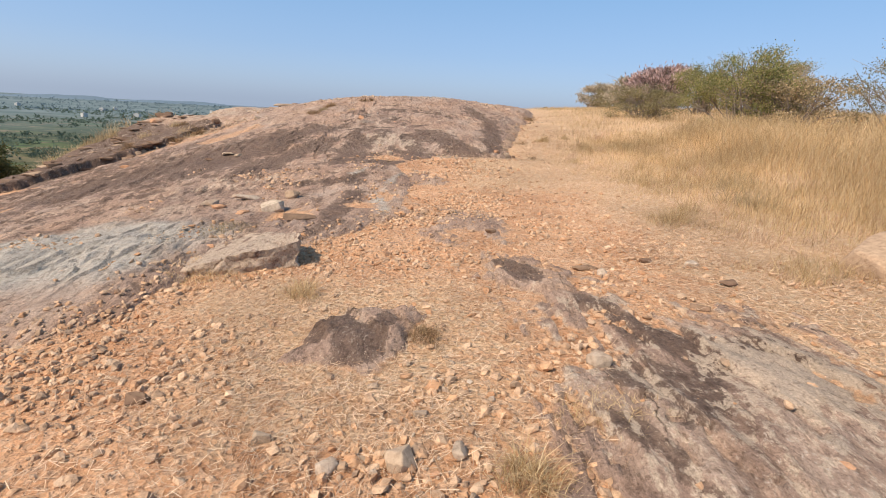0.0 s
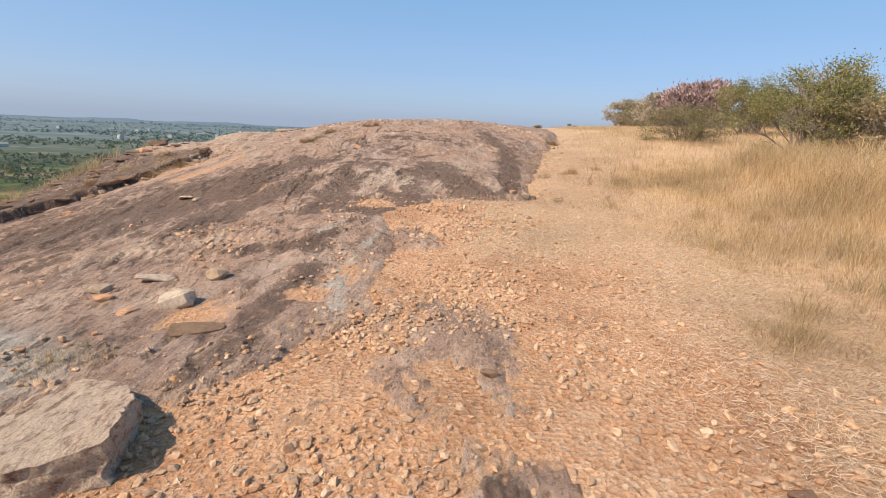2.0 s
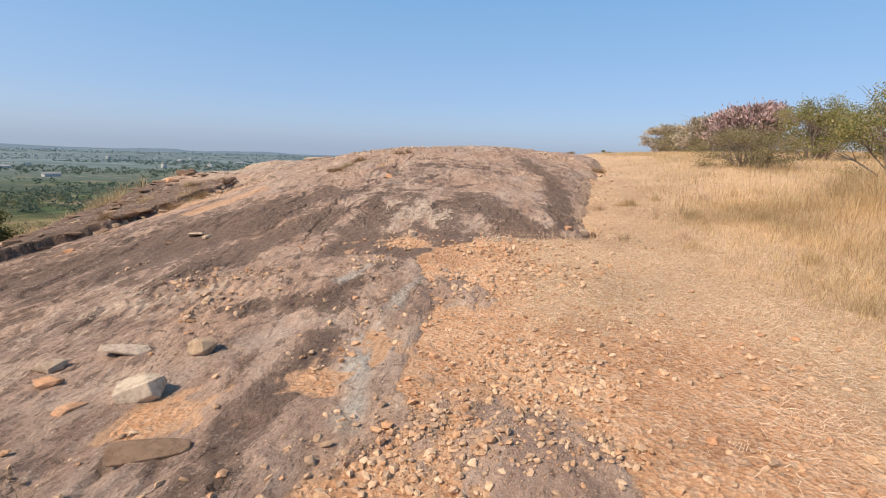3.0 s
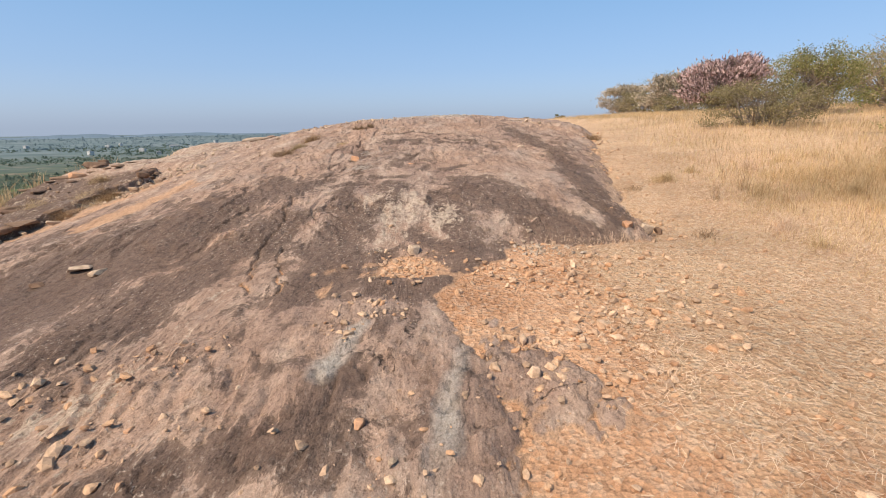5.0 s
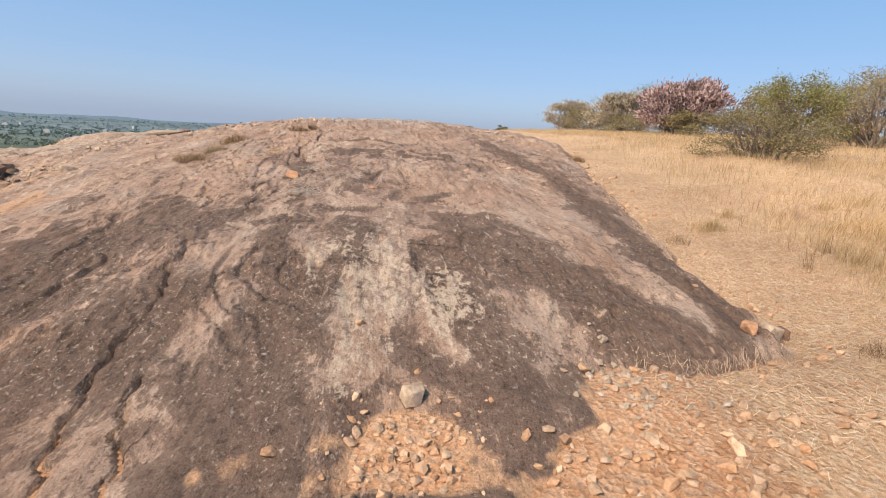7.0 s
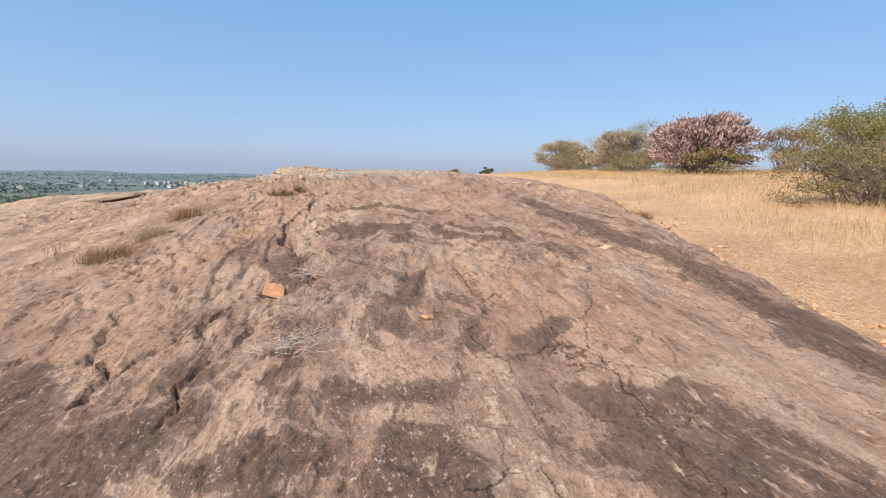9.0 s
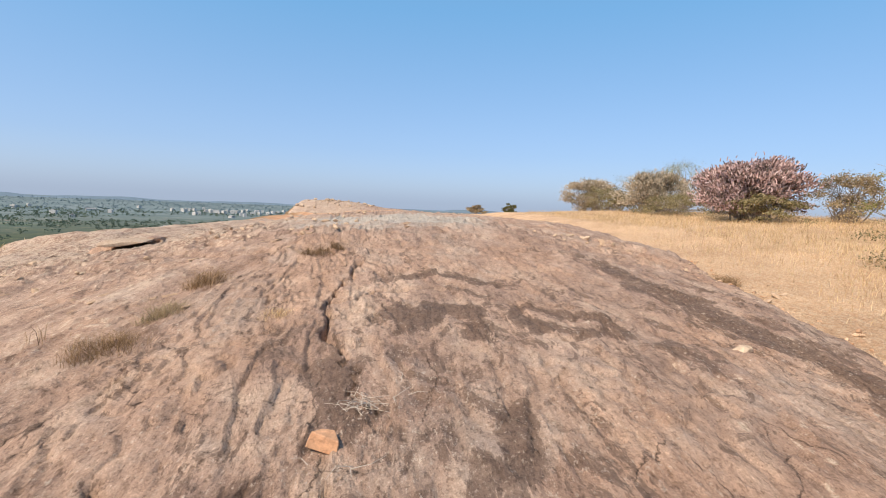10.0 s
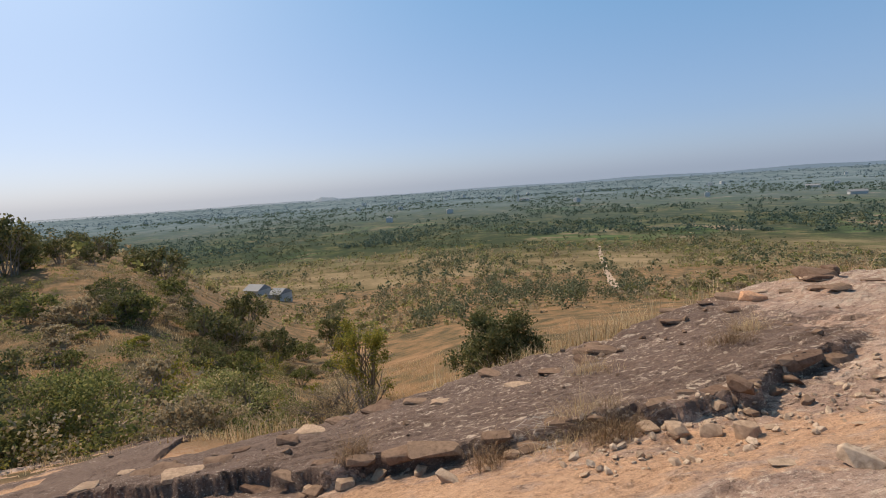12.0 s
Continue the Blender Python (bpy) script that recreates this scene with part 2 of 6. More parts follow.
def tex(nt, kind, scale, stretch=(1, 1, 1), detail=6.0, rough=0.6, turn=0.0, distort=0.0):
    geo = nt.nodes.new("ShaderNodeNewGeometry")
    mp = nt.nodes.new("ShaderNodeMapping")
    mp.inputs["Scale"].default_value = stretch
    mp.inputs["Rotation"].default_value = (0, 0, radians(turn))
    nt.links.new(geo.outputs["Position"], mp.inputs[0])
    if kind == "noise":
        n = nt.nodes.new("ShaderNodeTexNoise")
        n.inputs["Scale"].default_value, n.inputs["Detail"].default_value = scale, detail
        n.inputs["Roughness"].default_value, n.inputs["Distortion"].default_value = rough, distort
    else:
        n = nt.nodes.new("ShaderNodeTexVoronoi")
        n.inputs["Scale"].default_value = scale
        n.feature = {"cells": "F1", "edge": "DISTANCE_TO_EDGE"}[kind]
    nt.links.new(mp.outputs[0], n.inputs["Vector"])
    return n


def attr(nt, name):
    n = nt.nodes.new("ShaderNodeAttribute")
    n.attribute_name = name
    return n.outputs["Fac"]


def mathn(nt, op, a, b=0.0):
    n = nt.nodes.new("ShaderNodeMath")
    n.operation = op
    for k, v in ((0, a), (1, b)):
        if isinstance(v, (int, float)):
            n.inputs[k].default_value = v
        else:
            nt.links.new(v, n.inputs[k])
    return n.outputs[0]


def bump(nt, bsdf, pairs):
    """Relief from several textures: pairs of (height, distance in metres)."""
    last = None
    for h, dist in pairs:
        b = nt.nodes.new("ShaderNodeBump")
        b.inputs["Strength"].default_value, b.inputs["Distance"].default_value = 1.0, dist
        nt.links.new(h, b.inputs["Height"])
        if last:
            nt.links.new(last, b.inputs["Normal"])
        last = b.outputs[0]
    nt.links.new(last, bsdf.inputs["Normal"])


def rock_material():
    m, nt, bs = material("weathered_gneiss")
    grain = tex(nt, "noise", 13, (1.1, 0.8, 1), 8, 0.72, 7, 0.3).outputs[0]
    leaf = tex(nt, "noise", 7, (1.5, 0.24, 1), 7, 0.68, 7, 0.7).outputs[0]
    band = tex(nt, "noise", 1.5, (1.2, 0.6, 1), 9, 0.64, 7, 0.8).outputs[0]
    fine = tex(nt, "noise", 90, (1, 0.9, 1), 4, 0.75).outputs[0]
    big = tex(nt, "noise", 0.55, (1, 0.6, 1), 5, 0.6).outputs[0]
    col = ramp(nt, band, [(0.33, (0.235, 0.157, 0.12)), (0.43, (0.325, 0.223, 0.171)), (0.53, (0.41, 0.29, 0.222)), (0.66, (0.51, 0.385, 0.298))])
    col = mix(nt, ramp(nt, big, [(0.45, (0, 0, 0)), (0.62, (1, 1, 1))]), col, mix(nt, 0.4, col, (0.50, 0.315, 0.21)))
    col = mix(nt, ramp(nt, tex(nt, "noise", 1.1, (1, 0.5, 1), 6, 0.65).outputs[0], [(0.54, (0, 0, 0)), (0.64, (0.65, 0.65, 0.65))]), col, (0.42, 0.33, 0.27))
    # thin foliation, seen as broken lines
    col = mix(nt, 0.7, col, mix(nt, 1.0, col, ramp(nt, leaf, [(0.36, (0.66, 0.63, 0.6)), (0.45, (1, 1, 1)), (0.58, (1, 1, 1)), (0.66, (1.22, 1.2, 1.18))]), "MULTIPLY"))
    # dark water stain and lichen, with ragged edges and worn holes
    st = mathn(nt, "ADD", attr(nt, "stain"), mathn(nt, "MULTIPLY", mathn(nt, "SUBTRACT", tex(nt, "noise", 2.6, (1.15, 0.7, 1), 12, 0.70, 7, 0.9).outputs[0], 0.5), 2.3))
    st = mathn(nt, "ADD", st, mathn(nt, "MULTIPLY", mathn(nt, "SUBTRACT", grain, 0.5), 0.75))
    st = mathn(nt, "SUBTRACT", st, mathn(nt, "MULTIPLY", ramp(nt, leaf, [(0.56, (0, 0, 0)), (0.68, (1, 1, 1))]), 0.35))
    stain = ramp(nt, st, [(0.44, (0, 0, 0)), (0.505, (0.68, 0.68, 0.68)), (0.8, (0.92, 0.92, 0.92))])
    col = mix(nt, stain, col, mix(nt, grain, (0.082, 0.054, 0.041), (0.20, 0.133, 0.10)))
    # pale worn patches and crusts
    pl = mathn(nt, "ADD", attr(nt, "pale"), mathn(nt, "MULTIPLY", mathn(nt, "SUBTRACT", leaf, 0.5), 1.5))
    pl = mathn(nt, "ADD", pl, mathn(nt, "MULTIPLY", mathn(nt, "SUBTRACT", grain, 0.5), 1.5))
    col = mix(nt, ramp(nt, pl, [(0.42, (0, 0, 0)), (0.50, (0.75, 0.75, 0.75))]), col, (0.55, 0.44, 0.335))
    col = mix(nt, ramp(nt, attr(nt, "slate"), [(0.3, (0, 0, 0)), (0.6, (0.85, 0.85, 0.85))]), col, mix(nt, grain, (0.33, 0.305, 0.265), (0.58, 0.545, 0.485)))
    crust = tex(nt, "noise", 34, (1.1, 0.7, 1), 4, 0.75, 7).outputs[0]
    where = ramp(nt, tex(nt, "noise", 0.9, (1, 0.6, 1), 4, 0.6).outputs[0], [(0.42, (0.15, 0.15, 0.15)), (0.6, (0.8, 0.8, 0.8))])
    col = mix(nt, mathn(nt, "MULTIPLY", ramp(nt, crust, [(0.58, (0, 0, 0)), (0.63, (1, 1, 1))]), where), col, (0.53, 0.44, 0.36))
    # soil dusted over the low parts
    du = mathn(nt, "ADD", attr(nt, "dust"), mathn(nt, "MULTIPLY", mathn(nt, "SUBTRACT", tex(nt, "noise", 3.5, (1.2, 0.6, 1), 8, 0.7, 7, 0.6).outputs[0], 0.5), 1.9))
    du = mathn(nt, "MULTIPLY", ramp(nt, du, [(0.42, (0, 0, 0)), (0.72, (0.92, 0.92, 0.92))]), ramp(nt, attr(nt, "dust"), [(0.02, (0, 0, 0)), (0.2, (1, 1, 1))]))
    col = mix(nt, du, col, mix(nt, grain, (0.46, 0.26, 0.145), (0.62, 0.40, 0.25)))
    # fine joints
    crk = tex(nt, "edge", 1.3, (1.3, 0.55, 1), turn=7)
    wob = nt.nodes.new("ShaderNodeVectorMath")
    wob.operation = "MULTIPLY_ADD"
    wn2 = tex(nt, "noise", 2.2, (1, 1, 1), 6, 0.65)
    wob.inputs[1].default_value = (0.35, 0.5, 0)
    nt.links.new(wn2.outputs["Color"], wob.inputs[0])
    nt.links.new(crk.inputs["Vector"].links[0].from_socket, wob.inputs[2])
    nt.links.new(wob.outputs[0], crk.inputs["Vector"])
    joint = ramp(nt, crk.outputs["Distance"], [(0.0, (1, 1, 1)), (0.006, (0, 0, 0))])
    jm = mathn(nt, "MULTIPLY", joint, ramp(nt, tex(nt, "noise", 0.8, (1, 1, 1), 3, 0.5).outputs[0], [(0.54, (0, 0, 0)), (0.6, (0.85, 0.85, 0.85))]))
    col = mix(nt, mathn(nt, "MULTIPLY", jm, 0.85), col, (0.07, 0.05, 0.04))
    pit = tex(nt, "noise", 32, (1.2, 0.7, 1), 4, 0.65, 7, 0.2).outputs[0]
    col = mix(nt, 0.7, col, mix(nt, 1.0, col, ramp(nt, grain, [(0.36, (0.6, 0.57, 0.55)), (0.46, (1, 1, 1)), (0.6, (1.05, 1.05, 1.05)), (0.68, (1.25, 1.25, 1.25))]), "MULTIPLY"))
    col = mix(nt, 0.9, col, mix(nt, 1.0, col, ramp(nt, fine, [(0.3, (0.66, 0.64, 0.62)), (0.7, (1.28, 1.28, 1.28))]), "MULTIPLY"))
    col = mix(nt, 0.8, col, mix(nt, 1.0, col, ramp(nt, pit, [(0.39, (0.6, 0.57, 0.55)), (0.42, (1, 1, 1)), (0.6, (1, 1, 1)), (0.63, (1.25, 1.24, 1.22))]), "MULTIPLY"))
    bs.inputs["Roughness"].default_value = 0.85
    bs.inputs["Specular IOR Level"].default_value = 0.25
    # thin sheets that flake off, each with a broken lip
    sheet = mathn(nt, "FRACT", mathn(nt, "MULTIPLY", tex(nt, "noise", 0.8, (1.3, 0.55, 1), 9, 0.66, 7, 0.5).outputs[0], 9.0))
    lip = ramp(nt, sheet, [(0.0, (0.4, 0.37, 0.35)), (0.035, (1, 1, 1)), (0.93, (1, 1, 1)), (1.0, (1.25, 1.23, 1.2))])
    worn = ramp(nt, big, [(0.40, (0.15, 0.15, 0.15)), (0.54, (0.75, 0.75, 0.75))])
    col = mix(nt, worn, col, mix(nt, 1.0, col, lip, "MULTIPLY"))
    nt.links.new(col, bs.inputs["Base Color"])
    bump(nt, bs, [(mathn(nt, "SUBTRACT", 1.0, jm), 0.03), (sheet, 0.024), (band, 0.05), (leaf, 0.014), (grain, 0.02), (pit, 0.008), (fine, 0.004)])
    return m


def soil_material():
    m, nt, bs = material("orange_stony_soil")
    big = tex(nt, "noise", 0.9, (1, 1, 1), 6, 0.6).outputs[0]
    mid = tex(nt, "noise", 7, (1, 1, 1), 7, 0.7).outputs[0]
    fine = tex(nt, "noise", 60, (1, 1, 1), 4, 0.75).outputs[0]
    peb = tex(nt, "cells", 26)
    col = ramp(nt, big, [(0.35, (0.54, 0.26, 0.125)), (0.5, (0.67, 0.35, 0.18)), (0.66, (0.73, 0.44, 0.265))])
    col = mix(nt, 0.6, col, mix(nt, 1.0, col, ramp(nt, mid, [(0.3, (0.6, 0.57, 0.55)), (0.7, (1.3, 1.3, 1.3))]), "MULTIPLY"))
    straw = mathn(nt, "ADD", attr(nt, "straw"), mathn(nt, "MULTIPLY", mathn(nt, "SUBTRACT", mid, 0.5), 1.4))
    hay = ramp(nt, tex(nt, "noise", 34, (1, 1, 1), 5, 0.7).outputs[0], [(0.3, (0.38, 0.245, 0.145)), (0.5, (0.62, 0.44, 0.265)), (0.7, (0.77, 0.60, 0.41))])
    col = mix(nt, ramp(nt, straw, [(0.3, (0, 0, 0)), (0.75, (0.9, 0.9, 0.9))]), col, hay)
    col = mix(nt, 0.8, col, mix(nt, 1.0, col, ramp(nt, tex(nt, "noise", 0.45, (1, 1, 1), 7, 0.65).outputs[0], [(0.38, (0.72, 0.7, 0.68)), (0.5, (1, 1, 1)), (0.64, (1.12, 1.12, 1.12))]), "MULTIPLY"))
    pebble = ramp(nt, peb.outputs["Color"], [(0.2, (0.42, 0.25, 0.15)), (0.5, (0.60, 0.39, 0.25)), (0.8, (0.64, 0.5, 0.37))])
    col = mix(nt, 0.45, col, pebble)
    slope = ramp(nt, tex(nt, "noise", 0.3, (1, 1, 1), 9, 0.7).outputs[0], [(0.36, (0.075, 0.062, 0.03)), (0.46, (0.155, 0.112, 0.055)), (0.54, (0.25, 0.15, 0.072)), (0.66, (0.34, 0.205, 0.105))])
    col = mix(nt, attr(nt, "slope"), col, slope)
    col = mix(nt, 0.6, col, mix(nt, 1.0, col, ramp(nt, fine, [(0.3, (0.5, 0.48, 0.46)), (0.7, (1.4, 1.4, 1.4))]), "MULTIPLY"))
    nt.links.new(col, bs.inputs["Base Color"])
    bs.inputs["Roughness"].default_value = 0.95
    bs.inputs["Specular IOR Level"].default_value = 0.15
    bump(nt, bs, [(mid, 0.04), (peb.outputs["Distance"], 0.02), (fine, 0.012)])
    return m


def plain_material():
    """Fields, groves and bare plots on the plain, tinted with haze by distance."""
    m, nt, bs = material("farmland")
    v = tex(nt, "cells", 0.011, (1, 1.7, 1), turn=18)
    v.distance = "CHEBYCHEV"
    v2 = tex(nt, "cells", 0.03, (1.6, 1, 1), turn=24)
    v2.distance = "CHEBYCHEV"
    n = tex(nt, "noise", 0.004, (1, 1, 1), 7, 0.65).outputs[0]
    n2 = tex(nt, "noise", 0.03, (1, 1, 1), 8, 0.75).outputs[0]
    sep = nt.nodes.new("ShaderNodeSeparateColor")
    nt.links.new(v.outputs["Color"], sep.inputs[0])
    sep2 = nt.nodes.new("ShaderNodeSeparateColor")
    nt.links.new(v2.outputs["Color"], sep2.inputs[0])
    field = ramp(nt, mathn(nt, "ADD", mathn(nt, "MULTIPLY", sep.outputs[0], 0.6), mathn(nt, "MULTIPLY", sep2.outputs[1], 0.4)),
                 [(0.2, (0.055, 0.085, 0.04)), (0.38, (0.115, 0.16, 0.065)), (0.5, (0.12, 0.12, 0.07)), (0.62, (0.28, 0.21, 0.14)), (0.78, (0.09, 0.125, 0.055))])
    scrub = ramp(nt, n2, [(0.35, (0.035, 0.055, 0.028)), (0.5, (0.075, 0.085, 0.04)), (0.65, (0.2, 0.165, 0.085))])
    col = mix(nt, ramp(nt, n, [(0.40, (0, 0, 0)), (0.50, (0.9, 0.9, 0.9))]), field, scrub)
    grove = tex(nt, "noise", 0.045, (1, 1, 1), 4, 0.7).outputs[0]
    belt = tex(nt, "noise", 0.007, (1, 2.2, 1), 4, 0.6, 18).outputs[0]
    col = mix(nt, mathn(nt, "MULTIPLY", ramp(nt, grove, [(0.42, (0, 0, 0)), (0.52, (1, 1, 1))]), ramp(nt, belt, [(0.42, (0, 0, 0)), (0.5, (0.9, 0.9, 0.9))])), col, (0.045, 0.06, 0.035))
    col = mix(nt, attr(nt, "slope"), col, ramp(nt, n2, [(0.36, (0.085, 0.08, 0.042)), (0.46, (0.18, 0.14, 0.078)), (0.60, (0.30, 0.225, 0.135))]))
    # distance haze put into the base colour as a blue-grey blend
    col = mix(nt, mathn(nt, "MULTIPLY", attr(nt, "haze_tint"), 0.88), col, mix(nt, ramp(nt, belt, [(0.38, (0, 0, 0)), (0.62, (1, 1, 1))]), (0.115, 0.165, 0.185), (0.20, 0.25, 0.27)))
    nt.links.new(col, bs.inputs["Base Color"])
    bs.inputs["Roughness"].default_value = 1.0
    bs.inputs["Specular IOR Level"].default_value = 0.0
    return m


def stone_material(name, stops):
    """Broken stone, each piece of its own shade."""
    m, nt, bs = material(name)
    rnd = nt.nodes.new("ShaderNodeNewGeometry").outputs["Random Per Island"]
    info = nt.nodes.new("ShaderNodeObjectInfo").outputs["Random"]
    pick = mathn(nt, "FRACT", mathn(nt, "ADD", rnd, info))
    col = ramp(nt, pick, stops)
    grain = tex(nt, "noise", 22, (1, 1, 1), 6, 0.7).outputs[0]
    fine = tex(nt, "noise", 120, (1, 1, 1), 3, 0.7).outputs[0]
    col = mix(nt, 0.8, col, mix(nt, 1.0, col, ramp(nt, grain, [(0.3, (0.5, 0.46, 0.43)), (0.5, (1, 1, 1)), (0.7, (1.3, 1.3, 1.3))]), "MULTIPLY"))
    wash = tex(nt, "noise", 5, (1, 1, 1), 5, 0.65).outputs[0]
    col = mix(nt, ramp(nt, wash, [(0.48, (0, 0, 0)), (0.62, (0.5, 0.5, 0.5))]), col, (0.30, 0.20, 0.135))
    nt.links.new(col, bs.inputs["Base Color"])
    bs.inputs["Roughness"].default_value = 0.95
    bs.inputs["Specular IOR Level"].default_value = 0.08
    bump(nt, bs, [(grain, 0.012), (fine, 0.003)])
    return m


def leaf_material(name, stops, through_light=0.35):
    """Thin leaves or blades: part of the light passes through."""
    m, nt, bs = material(name)
    rnd = nt.nodes.new("ShaderNodeNewGeometry").outputs["Random Per Island"]
    info = nt.nodes.new("ShaderNodeObjectInfo").outputs["Random"]
    col = ramp(nt, mathn(nt, "FRACT", mathn(nt, "ADD", rnd, mathn(nt, "MULTIPLY", info, 0.1))), stops)
    patch = tex(nt, "noise", 0.7, (1, 1, 1), 3, 0.5).outputs[0]
    col = mix(nt, 0.7, col, mix(nt, 1.0, col, ramp(nt, patch, [(0.35, (0.72, 0.72, 0.72)), (0.65, (1.2, 1.2, 1.2))]), "MULTIPLY"))
    nt.links.new(col, bs.inputs["Base Color"])
    bs.inputs["Roughness"].default_value = 0.75
    bs.inputs["Specular IOR Level"].default_value = 0.2
    tr = nt.nodes.new("ShaderNodeBsdfTranslucent")
    nt.links.new(col, tr.inputs[0])
    ms = nt.nodes.new("ShaderNodeMixShader")
    ms.inputs[0].default_value = through_light
    nt.links.new(bs.outputs[0], ms.inputs[1])
    nt.links.new(tr.outputs[0], ms.inputs[2])
    nt.links.new(ms.outputs[0], nt.nodes["Material Output"].inputs[0])
    return m


def plain_paint(name, a, b, scale=3.0, rough=0.8):
    m, nt, bs = material(name)
    n = tex(nt, "noise", scale, (1, 1, 1), 6, 0.65).outputs[0]
    nt.links.new(mix(nt, n, a, b), bs.inputs["Base Color"])
    bs.inputs["Roughness"].default_value = rough
    bump(nt, bs, [(n, 0.02 / scale)])
    return m


ROCK, SOIL, FARM = rock_material(), soil_material(), plain_material()
GRAVEL = stone_material("orange_gravel", [(0.0, (0.48, 0.27, 0.15)), (0.3, (0.60, 0.38, 0.23)), (0.6, (0.66, 0.47, 0.32)), (0.8, (0.52, 0.35, 0.23)), (0.95, (0.40, 0.28, 0.19))])
TANSTONE = stone_material("pale_tan_stone", [(0.0, (0.44, 0.32, 0.22)), (1.0, (0.58, 0.45, 0.33))])
SLABSTONE = stone_material("layered_tan_stone", [(0.0, (0.44, 0.31, 0.21)), (1.0, (0.46, 0.33, 0.225))])
GREYSTONE = stone_material("grey_stone", [(0.0, (0.34, 0.26, 0.19)), (1.0, (0.52, 0.42, 0.33))])
PALESTONE = stone_material("bleached_stone", [(0.0, (0.48, 0.39, 0.30)), (1.0, (0.60, 0.50, 0.40))])
REDSTONE = stone_material("orange_brown_stone", [(0.0, (0.48, 0.25, 0.135)), (1.0, (0.62, 0.36, 0.215))])
DARKSTONE = stone_material("dark_brown_stone", [(0.0, (0.16, 0.10, 0.07)), (1.0, (0.27, 0.18, 0.12))])
STRAW = leaf_material("dry_grass", [(0.0, (0.29, 0.18, 0.09)), (0.22, (0.50, 0.345, 0.175)), (0.5, (0.66, 0.48, 0.265)), (0.8, (0.80, 0.63, 0.395)), (1.0, (0.51, 0.385, 0.21))], 0.35)
LITTER = leaf_material("bleached_straw", [(0.0, (0.42, 0.26, 0.16)), (0.3, (0.64, 0.445, 0.30)), (0.75, (0.80, 0.625, 0.45)), (1.0, (0.50, 0.375, 0.285))], 0.15)
GREENLEAF = leaf_material("olive_green_leaves", [(0.0, (0.16, 0.17, 0.055)), (0.5, (0.30, 0.30, 0.11)), (0.85, (0.44, 0.38, 0.17)), (1.0, (0.55, 0.43, 0.24))], 0.45)
OLIVELEAF = leaf_material("dark_olive_leaves", [(0.0, (0.09, 0.105, 0.032)), (0.5, (0.19, 0.20, 0.062)), (1.0, (0.33, 0.295, 0.11))], 0.45)
BROWNLEAF = leaf_material("dull_brown_green_leaves", [(0.0, (0.22, 0.17, 0.095)), (0.5, (0.38, 0.30, 0.17)), (1.0, (0.54, 0.42, 0.27))], 0.4)
PINKLEAF = leaf_material("pinkish_cactus_stems", [(0.0, (0.12, 0.10, 0.08)), (0.35, (0.33, 0.225, 0.20)), (0.7, (0.58, 0.40, 0.39)), (1.0, (0.72, 0.57, 0.54))], 0.15)
PALELEAF = leaf_material("pale_cactus_stems", [(0.0, (0.24, 0.21, 0.14)), (0.5, (0.44, 0.37, 0.27)), (1.0, (0.62, 0.53, 0.42))], 0.15)
DUSTYLEAF = leaf_material("dusty_olive_leaves", [(0.0, (0.14, 0.12, 0.055)), (0.5, (0.27, 0.235, 0.115)), (1.0, (0.43, 0.36, 0.21))], 0.4)
DARKLEAF = leaf_material("dark_green_leaves", [(0.0, (0.075, 0.082, 0.032)), (0.5, (0.14, 0.145, 0.055)), (1.0, (0.25, 0.21, 0.09))])
DRYWEED = leaf_material("dead_brown_weed", [(0.0, (0.13, 0.08, 0.04)), (0.5, (0.28, 0.175, 0.095)), (1.0, (0.46, 0.32, 0.18))], 0.15)
YELLOWLEAF = leaf_material("yellow_green_leaves", [(0.0, (0.16, 0.17, 0.03)), (0.5, (0.30, 0.27, 0.05)), (1.0, (0.45, 0.36, 0.07))])
WOODS = leaf_material("distant_tree_crowns", [(0.0, (0.10, 0.12, 0.065)), (0.6, (0.155, 0.17, 0.09)), (1.0, (0.24, 0.225, 0.12))], 0.2)
# haze put into the crowns' colours, bluer for the farther groves
HAZYWOODS = leaf_material("haze_tinted_tree_crowns", [(0.0, (0.085, 0.125, 0.095)), (0.6, (0.11, 0.15, 0.11)), (1.0, (0.135, 0.17, 0.125))], 0.35)
FARHAZYWOODS = leaf_material("far_haze_tinted_tree_crowns", [(0.0, (0.125, 0.18, 0.205)), (0.6, (0.14, 0.195, 0.22)), (1.0, (0.155, 0.21, 0.235))], 0.35)
BARK = plain_paint("grey_brown_bark", (0.16, 0.12, 0.09), (0.30, 0.25, 0.20), 30)
DEADWOOD = plain_paint("bleached_dead_wood", (0.35, 0.29, 0.23), (0.58, 0.52, 0.45), 40)
WHITEWALL = plain_paint("limewashed_wall", (0.40, 0.40, 0.39), (0.55, 0.54, 0.52), 0.3)
GREYROOF = plain_paint("grey_roof", (0.20, 0.21, 0.22), (0.3, 0.3, 0.3), 0.3)
BLUEROOF = plain_paint("blue_sheet_roof", (0.10, 0.25, 0.45), (0.16, 0.34, 0.55), 0.3, 0.5)
DIRTROAD = plain_paint("pale_dirt_road", (0.36, 0.25, 0.16), (0.46, 0.34, 0.23), 0.15)
# blue-grey of the distant haze painted as the hills' own colour
HAZYHILLS = plain_paint("haze_tinted_hills", (0.11, 0.16, 0.205), (0.13, 0.185, 0.235), 0.002)


